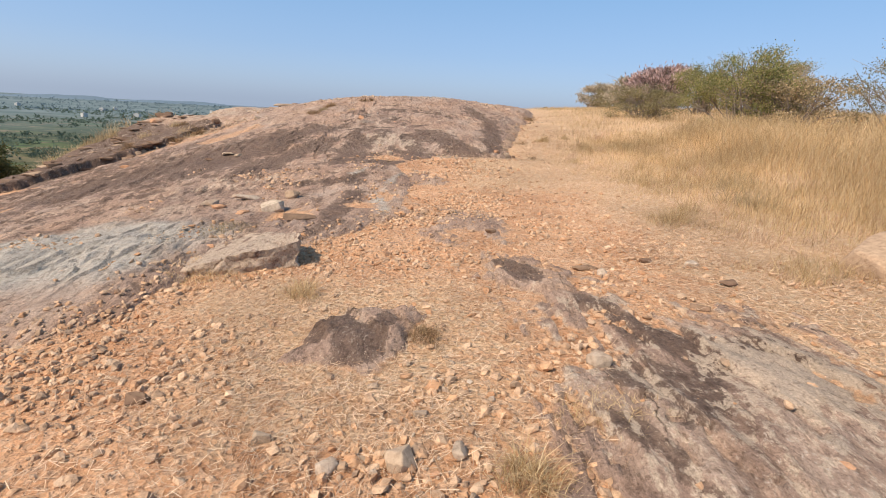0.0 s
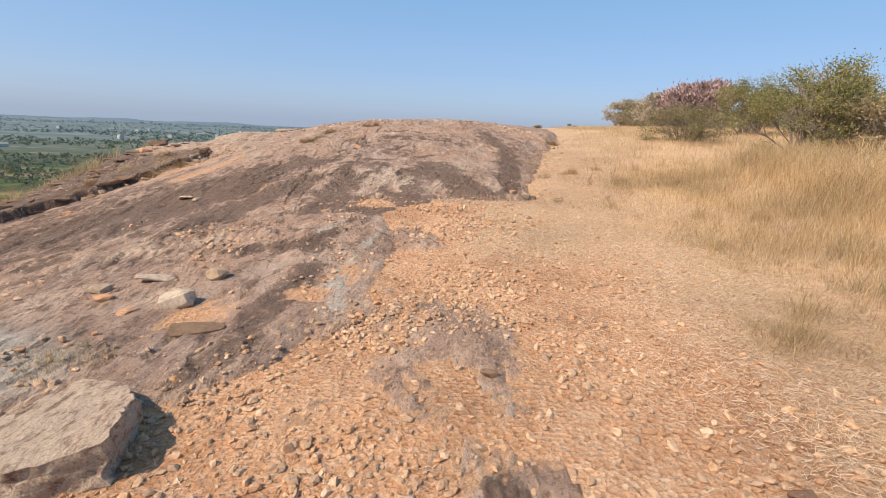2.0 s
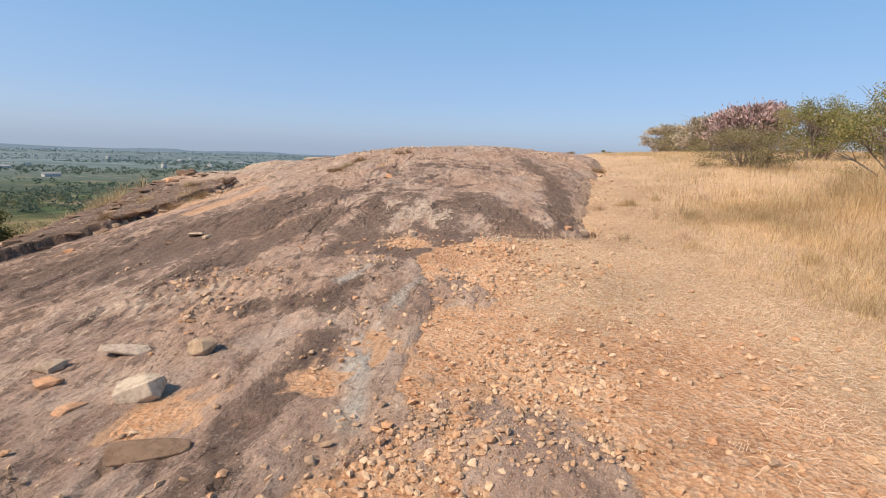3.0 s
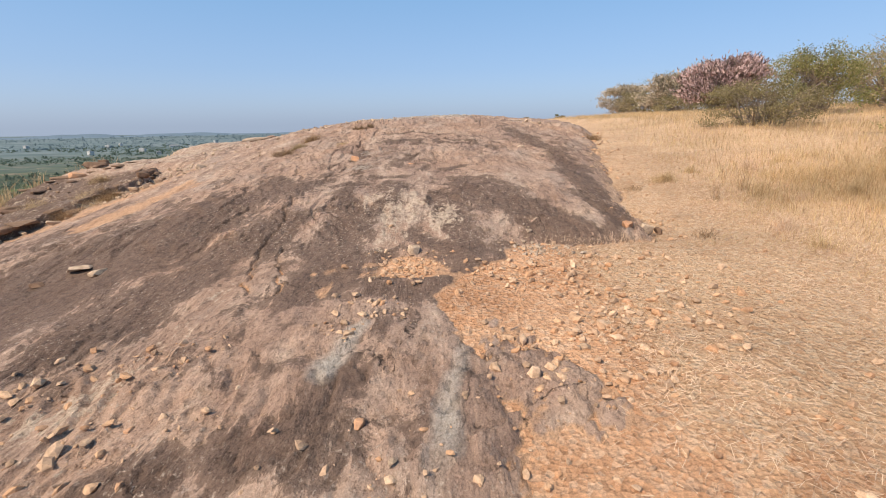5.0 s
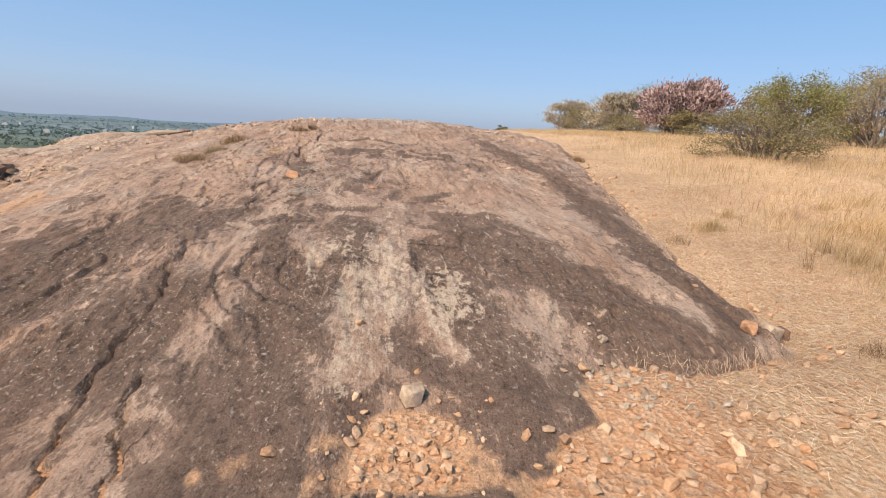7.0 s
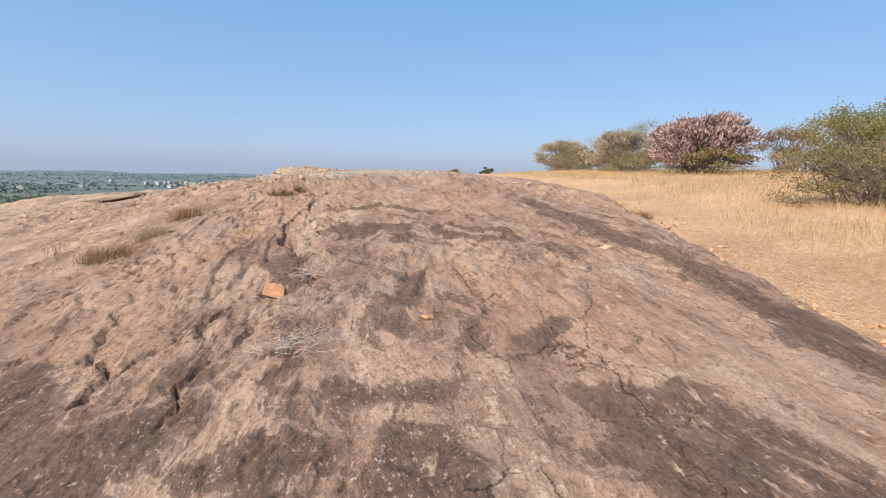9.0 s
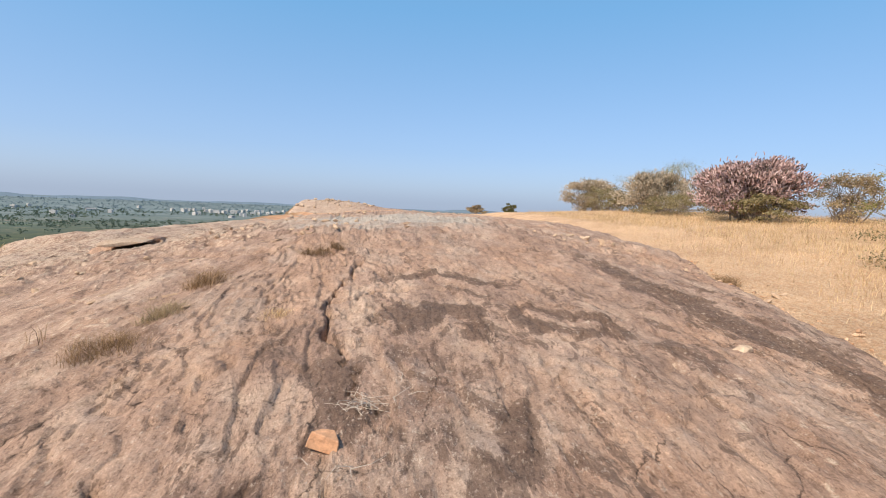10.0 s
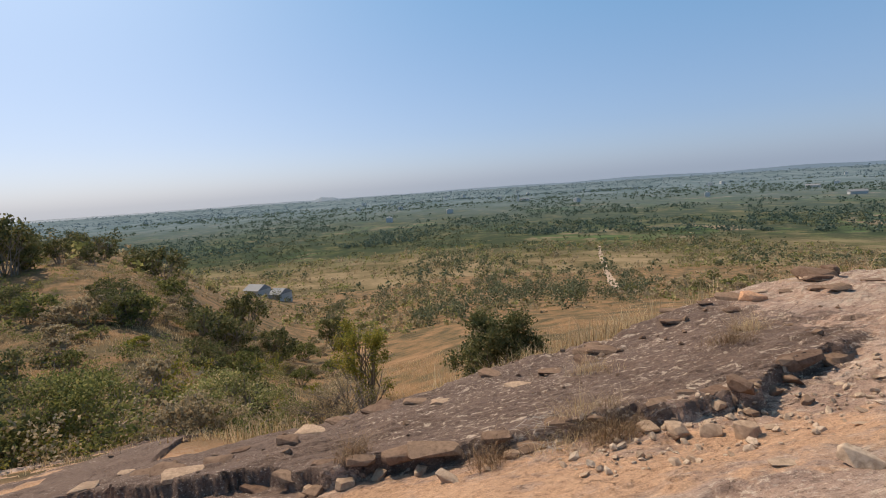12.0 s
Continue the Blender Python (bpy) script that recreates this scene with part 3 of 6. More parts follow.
# ---------------------------------------------------------------- mesh helpers
def mesh_object(name, verts, faces, mats, parent=None, smooth_faces=False, attrs=None, face_mats=None):
    """verts n x 3 and faces m x 3 or m x 4 (arrays) as one mesh object."""
    verts, faces = np.asarray(verts, np.float32), np.asarray(faces, np.int32)
    me = bpy.data.meshes.new(name)
    m, k = faces.shape
    me.vertices.add(len(verts))
    me.vertices.foreach_set("co", verts.ravel())
    me.loops.add(m * k)
    me.loops.foreach_set("vertex_index", faces.ravel())
    me.polygons.add(m)
    me.polygons.foreach_set("loop_start", np.arange(0, m * k, k, dtype=np.int32))
    me.polygons.foreach_set("use_smooth", np.full(m, smooth_faces))
    for mt in mats:
        me.materials.append(mt)
    if face_mats is not None:
        me.polygons.foreach_set("material_index", np.asarray(face_mats, np.int32))
    for key, val in (attrs or {}).items():
        me.attributes.new(key, "FLOAT", "POINT").data.foreach_set("value", np.asarray(val, np.float32))
    me.update(calc_edges=True)
    me.validate()
    ob = new(name, me)
    if parent:
        ob.parent = parent
    return ob


def part(name, bm, mat, parent, label=""):
    me = bpy.data.meshes.new(name)
    bm.to_mesh(me)
    bm.free()
    me.materials.append(mat)
    ob = new(name, me)
    ob.parent = parent
    if label:
        tagged(ob, label)
    return ob


def grid_arrays(xs, ys):
    X, Y = np.meshgrid(xs, ys)
    ny, nx = X.shape
    i = np.arange(nx * ny).reshape(ny, nx)
    F = np.stack([i[:-1, :-1], i[:-1, 1:], i[1:, 1:], i[1:, :-1]], -1).reshape(-1, 4)
    return X.ravel(), Y.ravel(), F


def compact(F, keep, *arrays):
    F = F[keep]
    used = np.unique(F)
    back = np.full(F.max() + 1, -1)
    back[used] = np.arange(len(used))
    return (back[F], *[a[used] for a in arrays])


def spread(inner_lo, inner_hi, step, lo, hi, growth=1.13):
    """Coordinates that are fine inside and grow coarser outwards."""
    mid = list(np.arange(inner_lo, inner_hi + 1e-6, step))
    left, right, d = [], [], step
    p = inner_lo
    while p > lo:
        d *= growth
        p -= d
        left.append(max(p, lo))
    p, d = inner_hi, step
    while p < hi:
        d *= growth
        p += d
        right.append(min(p, hi))
    return np.array(left[::-1] + mid + right)


# ---------------------------------------------------------------- ground and rock
def straw_amount(x, y):
    """Where dead grass covers the soil: the meadow, and mats beside the trail."""
    xr = np.interp(y, EDGE_Y, EDGE_X)
    meadow = smooth(0.3, 2.6, x - 0.9 - 0.10 * y * smooth(12, 4, y) - np.maximum(0, xr - 1.2) + 0.5 * fbm(x * 0.7, y * 0.7, 3))
    mat1 = 0.72 * np.exp(-(((x - 0.0) / 1.15) ** 4 + ((y - 1.9) / 1.3) ** 4)) + 0.6 * np.exp(-(((x + 1.2) / 0.6) ** 2 + ((y - 2.7) / 0.5) ** 2))
    mat2 = 0.75 * smooth(0.35, 1.3, x + 0.25 * (10 - y) * 0.2) * smooth(6.0, 8.0, y)
    return np.clip(np.maximum(np.maximum(meadow, mat1), mat2), 0, 1)


def build_ground():
    xs = spread(-12.0, 9.0, 0.095, -4700, 4700)
    ys = spread(-2.5, 26.0, 0.095, -4700, 4900)
    X, Y, F = grid_arrays(xs, ys)
    Z = soil(X, Y)
    # soil sinks under the bare rock, so that the outcrop stands free of it
    r = np.hypot(X, Y)
    slope = smooth(-10.4, -12.5, X + 0.8 * fbm(X * 0.4, Y * 0.4, 2)) * smooth(520, 330, r + 140 * fbm(X * 0.006, Y * 0.006, 3))
    # strength of the painted haze, growing with distance
    haze_tint = smooth(300, 2100, r)
    fx, fy = X[F].mean(1), Y[F].mean(1)
    far = ((np.hypot(fx, fy - 20) > 210) & (np.hypot(fx, fy - 20) > 150 + 60 * vnoise(fx * 0.02, fy * 0.02))).astype(int)
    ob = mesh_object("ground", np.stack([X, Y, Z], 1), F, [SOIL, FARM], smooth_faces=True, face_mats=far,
                     attrs={"straw": straw_amount(X, Y), "slope": slope, "haze_tint": haze_tint})
    return tagged(ob, "stony orange hilltop soil with dry straw above a wide farmed plain", "ground", kind="structure")


# dark stains as strokes: half width and the line they follow
STAINS_FOOT = (
    (0.30, [(0.15, 12.83), (0.43, 11.9), (0.73, 11.33), (1.05, 10.85)]),
    (0.19, [(-0.28, 12.45), (-0.26, 10.98), (-0.2, 10.38), (-0.38, 9.81), (-0.54, 9.55)]),
    (0.26, [(-1.39, 11.72), (-1.5, 10.58), (-1.55, 10.1), (-1.55, 9.64)]),
    (0.12, [(-1.15, 10.54), (-1.07, 9.6), (-0.77, 9.43)]),
    (0.15, [(-2.34, 11.31), (-2.52, 10.97), (-2.83, 10.57)]),
    (0.13, [(-0.75, 10.99), (-0.64, 10.66)]),
    (0.20, [(1.6, 17.9), (2.0, 16.6), (1.88, 15.11), (1.9, 13.9), (1.86, 12.95), (1.68, 12.2), (1.75, 11.3)]),
    (0.13, [(1.3, 18.5), (1.65, 17.6), (1.85, 16.6)]),
)
STAINS_DOME = (
    (0.19, [(-0.15, 13.15), (0.04, 12.66), (0.12, 12.27), (0.3, 11.9), (0.45, 11.6)]),
    (0.18, [(-0.06, 13.45), (0.26, 13.35), (0.4, 13.0)]),
    (0.17, [(-1.12, 13.3), (-1.2, 12.7), (-1.08, 12.32), (-1.17, 12.1)]),
    (0.08, [(-0.45, 12.86), (-0.6, 12.43), (-0.62, 12.15)]),
    (0.09, [(-2.15, 13.2), (-1.8, 13.25), (-1.63, 13.3)]),
    (0.14, [(-1.85, 12.9), (-1.85, 12.4), (-1.65, 12.23), (-1.72, 12.0), (-1.6, 11.8)]),
    (0.20, [(-3.23, 14.13), (-3.03, 13.6), (-2.66, 13.48)]),
    (0.10, [(-1.6, 13.92), (-1.39, 13.75), (-1.02, 13.85)]),
    (0.10, [(-1.29, 14.68), (-1.15, 14.95), (-1.0, 15.4)]),
    (0.10, [(-0.38, 14.3), (-0.07, 14.57)]),
    (0.07, [(-0.45, 16.6), (-0.05, 16.6), (0.35, 16.65)]),
    (0.12, [(-1.69, 17.3), (-1.54, 16.65), (-1.33, 17.4), (-0.9, 17.25), (-1.0, 16.5)]),
)
STAINS_CREST = (
    (0.08, [(-0.51, 17.05), (-0.14, 17.3), (0.28, 16.97), (0.27, 16.75), (-0.33, 16.66), (-0.53, 16.85)]),
    (0.18, [(1.5, 20.0), (1.57, 18.8), (1.82, 17.85)]),
    (0.12, [(-1.5, 18.4), (-1.0, 18.55), (-0.6, 18.2)]),
    (0.13, [(-2.2, 15.98), (-2.02, 15.65)]),
    (0.46, [(-6.3, 8.2), (-5.79, 9.34), (-5.0, 10.4), (-4.42, 11.5), (-3.4, 12.8)]),
    (0.18, [(-3.3, 8.6), (-3.05, 9.43), (-2.8, 10.98), (-2.3, 11.7)]),
    (0.26, [(-4.6, 9.0), (-4.0, 10.4), (-3.3, 11.6)]),
    (0.14, [(-0.85, 6.84), (-0.95, 5.78), (-0.9, 4.86), (-1.05, 4.33)]),
    (0.17, [(-1.99, 7.37), (-1.36, 7.61), (-0.97, 8.17)]),
    (0.15, [(-1.42, 7.6), (-1.04, 7.49), (-0.87, 7.78)]),
    (0.35, [(-9.0, 13.0), (-8.9, 15.0), (-8.8, 17.0)]),
)
STAINS_NEAR = (
    (0.09, [(-0.4, 1.94), (-0.26, 2.12), (0.0, 1.9), (0.02, 1.65)]),
    (0.10, [(1.05, 3.48), (1.17, 2.93)]),
    (0.2, [(1.54, 2.16), (1.78, 1.92), (1.95, 1.68)]),
    (0.17, [(1.4, 1.45), (1.59, 1.05), (1.93, 1.4), (2.28, 1.5), (2.53, 1.25)]),
    (0.09, [(1.3, 0.9), (1.45, 0.5)]),
)
# rubbed and bleached places among them
BLEACHED = (
    (0.17, [(-1.03, 11.85), (-1.01, 10.96), (-1.04, 10.62)]),
    (0.06, [(-0.52, 11.4), (-0.52, 10.81)]),
    (0.06, [(0.11, 13.66), (0.43, 13.68), (0.81, 13.72)]),
    (0.12, [(-0.72, 13.9), (-0.79, 12.87), (-0.86, 12.23)]),
    (0.16, [(-0.77, 12.1), (-0.75, 11.6)]),
    (0.09, [(-1.53, 12.88), (-1.42, 12.58), (-1.5, 12.11)]),
    (0.16, [(-2.78, 7.79), (-2.64, 8.04), (-2.5, 8.6), (-2.44, 9.82)]),
    (0.13, [(2.05, 1.12), (2.3, 1.05)]),
    (0.10, [(-0.15, 16.85), (0.05, 16.9)]),
)


def strokes(x, y, lines):
    """1 along each stroke, fading at its ragged edge."""
    xw, yw = x + 0.16 * fbm(x * 2.6 + 7, y * 1.4, 4), y + 0.30 * fbm(x * 2.6, y * 1.4 + 3, 4)
    s = np.zeros_like(x)
    for w, pts in lines:
        px, py = [p[0] for p in pts], [p[1] for p in pts]
        k = (x > min(px) - 0.8) & (x < max(px) + 0.8) & (y > min(py) - 1.2) & (y < max(py) + 1.2)
        if k.any():
            s[k] = np.maximum(s[k], 1 - smooth(0.1 * w, 2.1 * w, line_distance(xw[k], yw[k], pts)))
    return s


def stain_drift(x, y):
    """Where stain is likely, in broad drifts."""
    s = np.zeros_like(x)
    s += 0.12 * np.exp(-(((x + 0.7) / 0.9) ** 2 + ((y - 14.6) / 1.6) ** 2))
    s += 0.22 * np.exp(-(((x + 2.6) / 1.9) ** 2 + ((y - 14.0) / 1.7) ** 2))
    s += 0.75 * smooth(0.15, -0.4, x - np.interp(y, LEDGE_Y, LEDGE_X)) * smooth(7, 10, y) * (1 - smooth(19, 21, y))
    s += 0.10 * np.exp(-(((x + 1.0) / 1.3) ** 2 + ((y - 16.8) / 1.0) ** 2))
    s += 0.42 * np.exp(-(((x + 0.2) / 1.6) ** 2 + ((y - 11.3) / 1.3) ** 2))
    s += 0.2 * np.exp(-(((x + 2.6) / 1.9) ** 2 + ((y - 10.4) / 1.8) ** 2)) - 0.10 * smooth(8.5, 6.5, y) * smooth(-5, -3, x)
    s += 0.34 * np.exp(-(((x - 1.75 - 0.14 * (y - 12)) / 0.38) ** 2 + ((y - 15.5) / 4.0) ** 2)) - 0.12 * np.exp(-(((x - 0.5) / 1.0) ** 2 + ((y - 14.3) / 1.6) ** 2))
    s += 0.42 * np.exp(-(((x + 6.0) / 2.6) ** 2 + ((y - 10.0) / 3.2) ** 2))
    s += 0.10 * np.exp(-(((x + 1.1) / 0.9) ** 2 + ((y - 6.8) / 1.6) ** 2))
    s += 0.12 * np.exp(-(((x - 0.2) / 1.5) ** 2 + ((y - 17.0) / 1.3) ** 2))
    s += 0.8 * np.exp(-(((x - 1.65) / 0.4) ** 2 + ((y - 1.75) / 0.55) ** 2)) + 0.65 * np.exp(-(((x - 2.35) / 0.5) ** 2 + ((y - 1.75) / 0.25) ** 2)) - 0.34 * smooth(0.6, 1.0, x) * smooth(3, 2.6, y) + 0.35 * np.exp(-((x / 0.5) ** 2 + ((y - 1.95) / 0.5) ** 2))
    s -= 0.12 * smooth(-2.8, -4.8, x) * smooth(12.5, 15.5, y)
    s -= 0.3 * smooth(19, 22, y)
    s -= 0.25 * np.exp(-(((x + 3.5) / 1.5) ** 2 + ((y - 7.0) / 1.5) ** 2))
    return s


def stain_amount(x, y):
    s = 0.30 + 0.45 * stain_drift(x, y) + 0.15 * smooth(-1.5, -3.5, x) * smooth(15, 12, y)
    s = s - 0.22 * smooth(0.8, 1.3, x) * smooth(3.2, 2.4, y)
    # dark stain of the plate, widened to deepen the ledge face's shade
    s = s + 0.5 * smooth(0.45, -0.05, x - np.interp(y, LEDGE_Y, LEDGE_X)) * smooth(7, 10, y) * (1 - smooth(19.5, 22, y))
    s = s + 0.53 * np.maximum(np.maximum(strokes(x, y, STAINS_FOOT), strokes(x, y, STAINS_DOME)), np.maximum(strokes(x, y, STAINS_CREST), 1.6 * strokes(x, y, STAINS_NEAR)))
    return s - 0.34 * strokes(x, y, BLEACHED)


def pale_amount(x, y):
    p = 0.06 * np.ones_like(x)
    p += (0.16 + 0.25 * fbm(x * 2, y, 2)) * np.exp(-(((x + 0.8) / 0.5) ** 2 + ((y - 11.2) / 1.0) ** 2)) + 0.12 * np.exp(-(((x + 0.3) / 1.3) ** 2 + ((y - 11.9) / 0.9) ** 2))
    p += 0.34 * np.exp(-(((x + 0.35) / 0.14) ** 2 + ((y - 11.5) / 0.55) ** 2))
    p += 0.45 * np.exp(-(((x - 2.3) / 0.35) ** 2 + ((y - 1.25) / 0.35) ** 2))
    p += 0.30 * smooth(0.8, 1.2, x) * smooth(3.0, 2.4, y) + 0.16 * np.exp(-(((x - 0.5) / 1.0) ** 2 + ((y - 14.5) / 2.5) ** 2))
    p += 0.22 * smooth(-3.0, -5.0, x) * smooth(12, 15, y)
    p += 0.30 * np.exp(-(((x + 3.6) / 1.3) ** 2 + ((y - 7.4) / 1.2) ** 2))
    p += 0.2 * smooth(20, 24, y)
    p += 0.22 * np.exp(-(((x + 1.2) / 0.35) ** 2 + ((y - 12.6) / 1.0) ** 2)) + 0.26 * np.exp(-(((x + 0.3) / 0.4) ** 2 + ((y - 5.8) / 1.0) ** 2))
    return p + 0.22 * strokes(x, y, BLEACHED)


def slate_amount(x, y):
    a = 1.1 * np.exp(-(((x + 3.4) / 1.6) ** 2 + ((y - 4.2) / 1.5) ** 2))
    b = 0.85 * np.exp(-(((x + 0.55) / 0.35) ** 2 + ((y - 6.9) / 0.9) ** 2))
    b = 0.66 * np.maximum(b, 0.9 * strokes(x, y, ((0.16, [(-0.45, 7.41), (-0.48, 6.32), (-0.32, 5.42)]), (0.15, [(-1.04, 8.93), (-1.2, 8.15)]), (0.10, [(-0.28, 8.66), (-0.38, 7.69), (-0.39, 7.25)]))))
    c = 0.85 * np.exp(-(((x + 1.4) / 3.6) ** 2 + ((y - 25.0) / 4.0) ** 2))
    return np.clip(np.maximum(np.maximum(a, b), c) + 0.25 * fbm(x * 1.5, y * 1.5, 3) - 0.12, 0, 1)


def build_rock(name, xs, ys, lift, label, ledged=False):
    X, Y, F = grid_arrays(xs, ys)
    Z = base(X, Y) + lift(X, Y) + rock_relief(X, Y) + (ledge(X, Y) if ledged else 0)
    above = Z - soil(X, Y)
    keep = (above[F] > -0.10).any(1)
    F, X, Y, Z, above = compact(F, keep, X, Y, Z, above)

    def mesh(part_name, faces, x, y, z, up):
        return mesh_object(part_name, np.stack([x, y, z], 1), faces, [ROCK], smooth_faces=True,
                           attrs={"stain": stain_amount(x, y), "pale": pale_amount(x, y), "slate": slate_amount(x, y), "dust": smooth(0.026, -0.005, up) * smooth(26, 20, y) + 0.8 * strokes(x, y, ((0.7, [(-7.6, 13.6), (-7.0, 15.5), (-6.9, 17.5)]), (0.35, [(-6.0, 13.0), (-5.4, 15.0)])))})
    if not ledged:
        return tagged(mesh(name, F, X, Y, Z, above), label, "rock")
    root = new(name)
    fx, fy = X[F].mean(1), Y[F].mean(1)
    plate = (fx < np.interp(fy, LEDGE_Y, LEDGE_X)) & (fy > 6) & (fy < 22)
    for part_name, k in (("dome_body", ~plate), ("flank_plate", plate)):
        mesh(part_name, *compact(F, k, X, Y, Z, above)).parent = root
    return tagged(root, label, "rock")


ground = build_ground()
dome = build_rock("rock_dome", np.concatenate([spread(-9.4, -3.7, 0.04, -20, -3.7, 1.05), np.arange(-3.68, -1.6, 0.02), spread(-1.58, 3.0, 0.034, -1.58, 9.5, 1.05)]), spread(3.5, 20.0, 0.038, 0.0, 108, 1.05), outcrop,
                  "broad weathered brown rock dome with dark stains and cracks", True)
build_rock("rock_slab", np.arange(0.3, 3.6, 0.03), np.arange(-1.2, 4.4, 0.03), slab_e, "low striped rock slab with dark stains set in gravel")
build_rock("rock_slab", np.arange(-0.8, 0.8, 0.03), np.arange(1.2, 2.8, 0.03), loaf_e, "small dark rounded rock loaf set in straw and gravel")


# ---------------------------------------------------------------- stones
def hull_stone(size, seed, n=18, boxy=0.6, bevel=0.03):
    """An angular broken stone: the hull of points near a box's surface, with softened edges."""
    rr = random.Random(seed)
    bm = bmesh.new()
    for _ in range(n):
        v = Vector((rr.uniform(-1, 1), rr.uniform(-1, 1), rr.uniform(-1, 1)))
        v = v / max(abs(c) for c in v) * boxy + v.normalized() * (1 - boxy)
        bm.verts.new((v.x * size[0] / 2, v.y * size[1] / 2, v.z * size[2] / 2))
    res = bmesh.ops.convex_hull(bm, input=bm.verts)
    bmesh.ops.delete(bm, geom=[g for g in res["geom_interior"] + res["geom_unused"] if isinstance(g, bmesh.types.BMVert)], context="VERTS")
    bmesh.ops.bevel(bm, geom=list(bm.edges), offset=bevel * min(size), segments=1, affect="EDGES")
    return bm


def stone(x, y, size, mat, label, seed, turn=0.0, tilt=(0, 0), sink=0.25, name="stone", group="loose stones", n=18, boxy=0.6):
    bm = hull_stone(size, seed, n, boxy)
    me = bpy.data.meshes.new(name)
    bm.to_mesh(me)
    bm.free()
    me.materials.append(mat)
    ob = new(name, me)
    ob.matrix_world = pose(x, y, float(top(x, y)) + size[2] * (0.5 - sink), tilt[0], tilt[1], turn)
    return tagged(ob, label, "stone", group)


def icosahedron():
    p = (1 + 5 ** 0.5) / 2
    v = [(-1, p, 0), (1, p, 0), (-1, -p, 0), (1, -p, 0), (0, -1, p), (0, 1, p), (0, -1, -p), (0, 1, -p), (p, 0, -1), (p, 0, 1), (-p, 0, -1), (-p, 0, 1)]
    f = [(0, 11, 5), (0, 5, 1), (0, 1, 7), (0, 7, 10), (0, 10, 11), (1, 5, 9), (5, 11, 4), (11, 10, 2), (10, 7, 6), (7, 1, 8),
         (3, 9, 4), (3, 4, 2), (3, 2, 6), (3, 6, 8), (3, 8, 9), (4, 9, 5), (2, 4, 11), (6, 2, 10), (8, 6, 7), (9, 8, 1)]
    return np.array(v) / np.hypot(1, p), np.array(f)


def gravel(name, x, y, r, mat, label, seed, flat=0.75):
    """Many small angular stones as one mesh."""
    rs = np.random.RandomState(seed)
    V, F = icosahedron()
    n = len(x)
    v = V[None] * (1 + rs.uniform(-0.38, 0.38, (n, 12, 1)))
    v = v * np.stack([rs.uniform(0.75, 1.4, n), rs.uniform(0.6, 1.0, n), rs.uniform(0.6, 1.1, n) * flat], 1)[:, None]
    tilt = rs.uniform(-0.5, 0.5, n)
    c, s = np.cos(tilt)[:, None], np.sin(tilt)[:, None]
    v = np.stack([v[..., 0] * c - v[..., 2] * s, v[..., 1], v[..., 0] * s + v[..., 2] * c], -1)
    a = rs.uniform(0, 6.283, n)
    c, s = np.cos(a)[:, None], np.sin(a)[:, None]
    v = np.stack([v[..., 0] * c - v[..., 1] * s, v[..., 0] * s + v[..., 1] * c, v[..., 2]], -1) * r[:, None, None]
    v += np.stack([x, y, top(x, y) + 0.3 * r], 1)[:, None]
    f = F[None] + 12 * np.arange(n)[:, None, None]
    return tagged(mesh_object(name, v.reshape(-1, 3), f.reshape(-1, 3), [mat]), label, "gravel", kind="stuff")


def gravel_density(x, y):
    xr = np.interp(y, EDGE_Y, EDGE_X)
    trail = np.exp(-((x - 0.6 - 0.02 * y) / 1.5) ** 2) * smooth(11.5, 9.0, y)
    wide = 0.8 * smooth(-3.2, -2.0, x) * smooth(4.5, 3.2, x) * smooth(5.5, 3.0, y)
    foot = 0.9 * np.exp(-((x - xr - 0.35) / 0.4) ** 2) * smooth(9, 11, y) * smooth(26, 20, y)
    d = np.maximum(np.maximum(trail, wide), foot)
    clump = 0.12 + 0.95 * smooth(-0.3, 0.45, fbm(x * 1.1 + 5, y * 1.1, 4))
    return np.clip(d * clump * (1 - 0.6 * straw_amount(x, y)), 0, 1)


def scatter(n, x0, x1, y0, y1, density, seed, near_power=1.0):
    rs = np.random.RandomState(seed)
    x, y = rs.uniform(x0, x1, n), y0 + (y1 - y0) * rs.rand(n) ** near_power
    k = rs.rand(n) < density(x, y)
    return x[k], y[k]


def on_rock(x, y):
    return (outcrop(x, y) + 0.5 * rock_relief(x, y) > 0.0) | (slab_e(x, y) > 0.02) | (loaf_e(x, y) > 0.02)


rs0 = np.random.RandomState(3)
gx, gy = scatter(98000, -3.4, 4.6, -0.4, 8.0, gravel_density, 11, 1.2)
k = np.random.RandomState(5).rand(len(gx)) > 0.9 * smooth(-0.02, 0.05, outcrop(gx, gy)) + 0.97 * (slab_e(gx, gy) > 0.005)
gx, gy = gx[k], gy[k]
gravel("gravel", gx, gy, 0.005 + 0.029 * rs0.rand(len(gx)) ** 4.2, GRAVEL, "loose angular orange and tan gravel on the trail", 12)
gx, gy = scatter(22000, -2.5, 5.5, 8.0, 24.0, gravel_density, 13, 1.5)
k = ~(on_rock(gx, gy) & (np.random.RandomState(6).rand(len(gx)) < 0.93))
gx, gy = gx[k], gy[k]
gravel("gravel", gx, gy, 0.012 + 0.035 * rs0.rand(len(gx)) ** 2.2, GRAVEL, "loose orange gravel along the foot of the dome", 14)
rr = np.random.RandomState(21)
gx, gy = rr.normal(-0.75, 0.22, 160), rr.normal(10.1, 0.2, 160)
gravel("gravel", gx, gy, 0.008 + 0.028 * rr.rand(160) ** 2.4, GRAVEL, "broken orange rubble in a pocket of the dome", 22)
gx, gy = rr.normal(0.62, 0.17, 160), rr.normal(10.62, 0.2, 160)
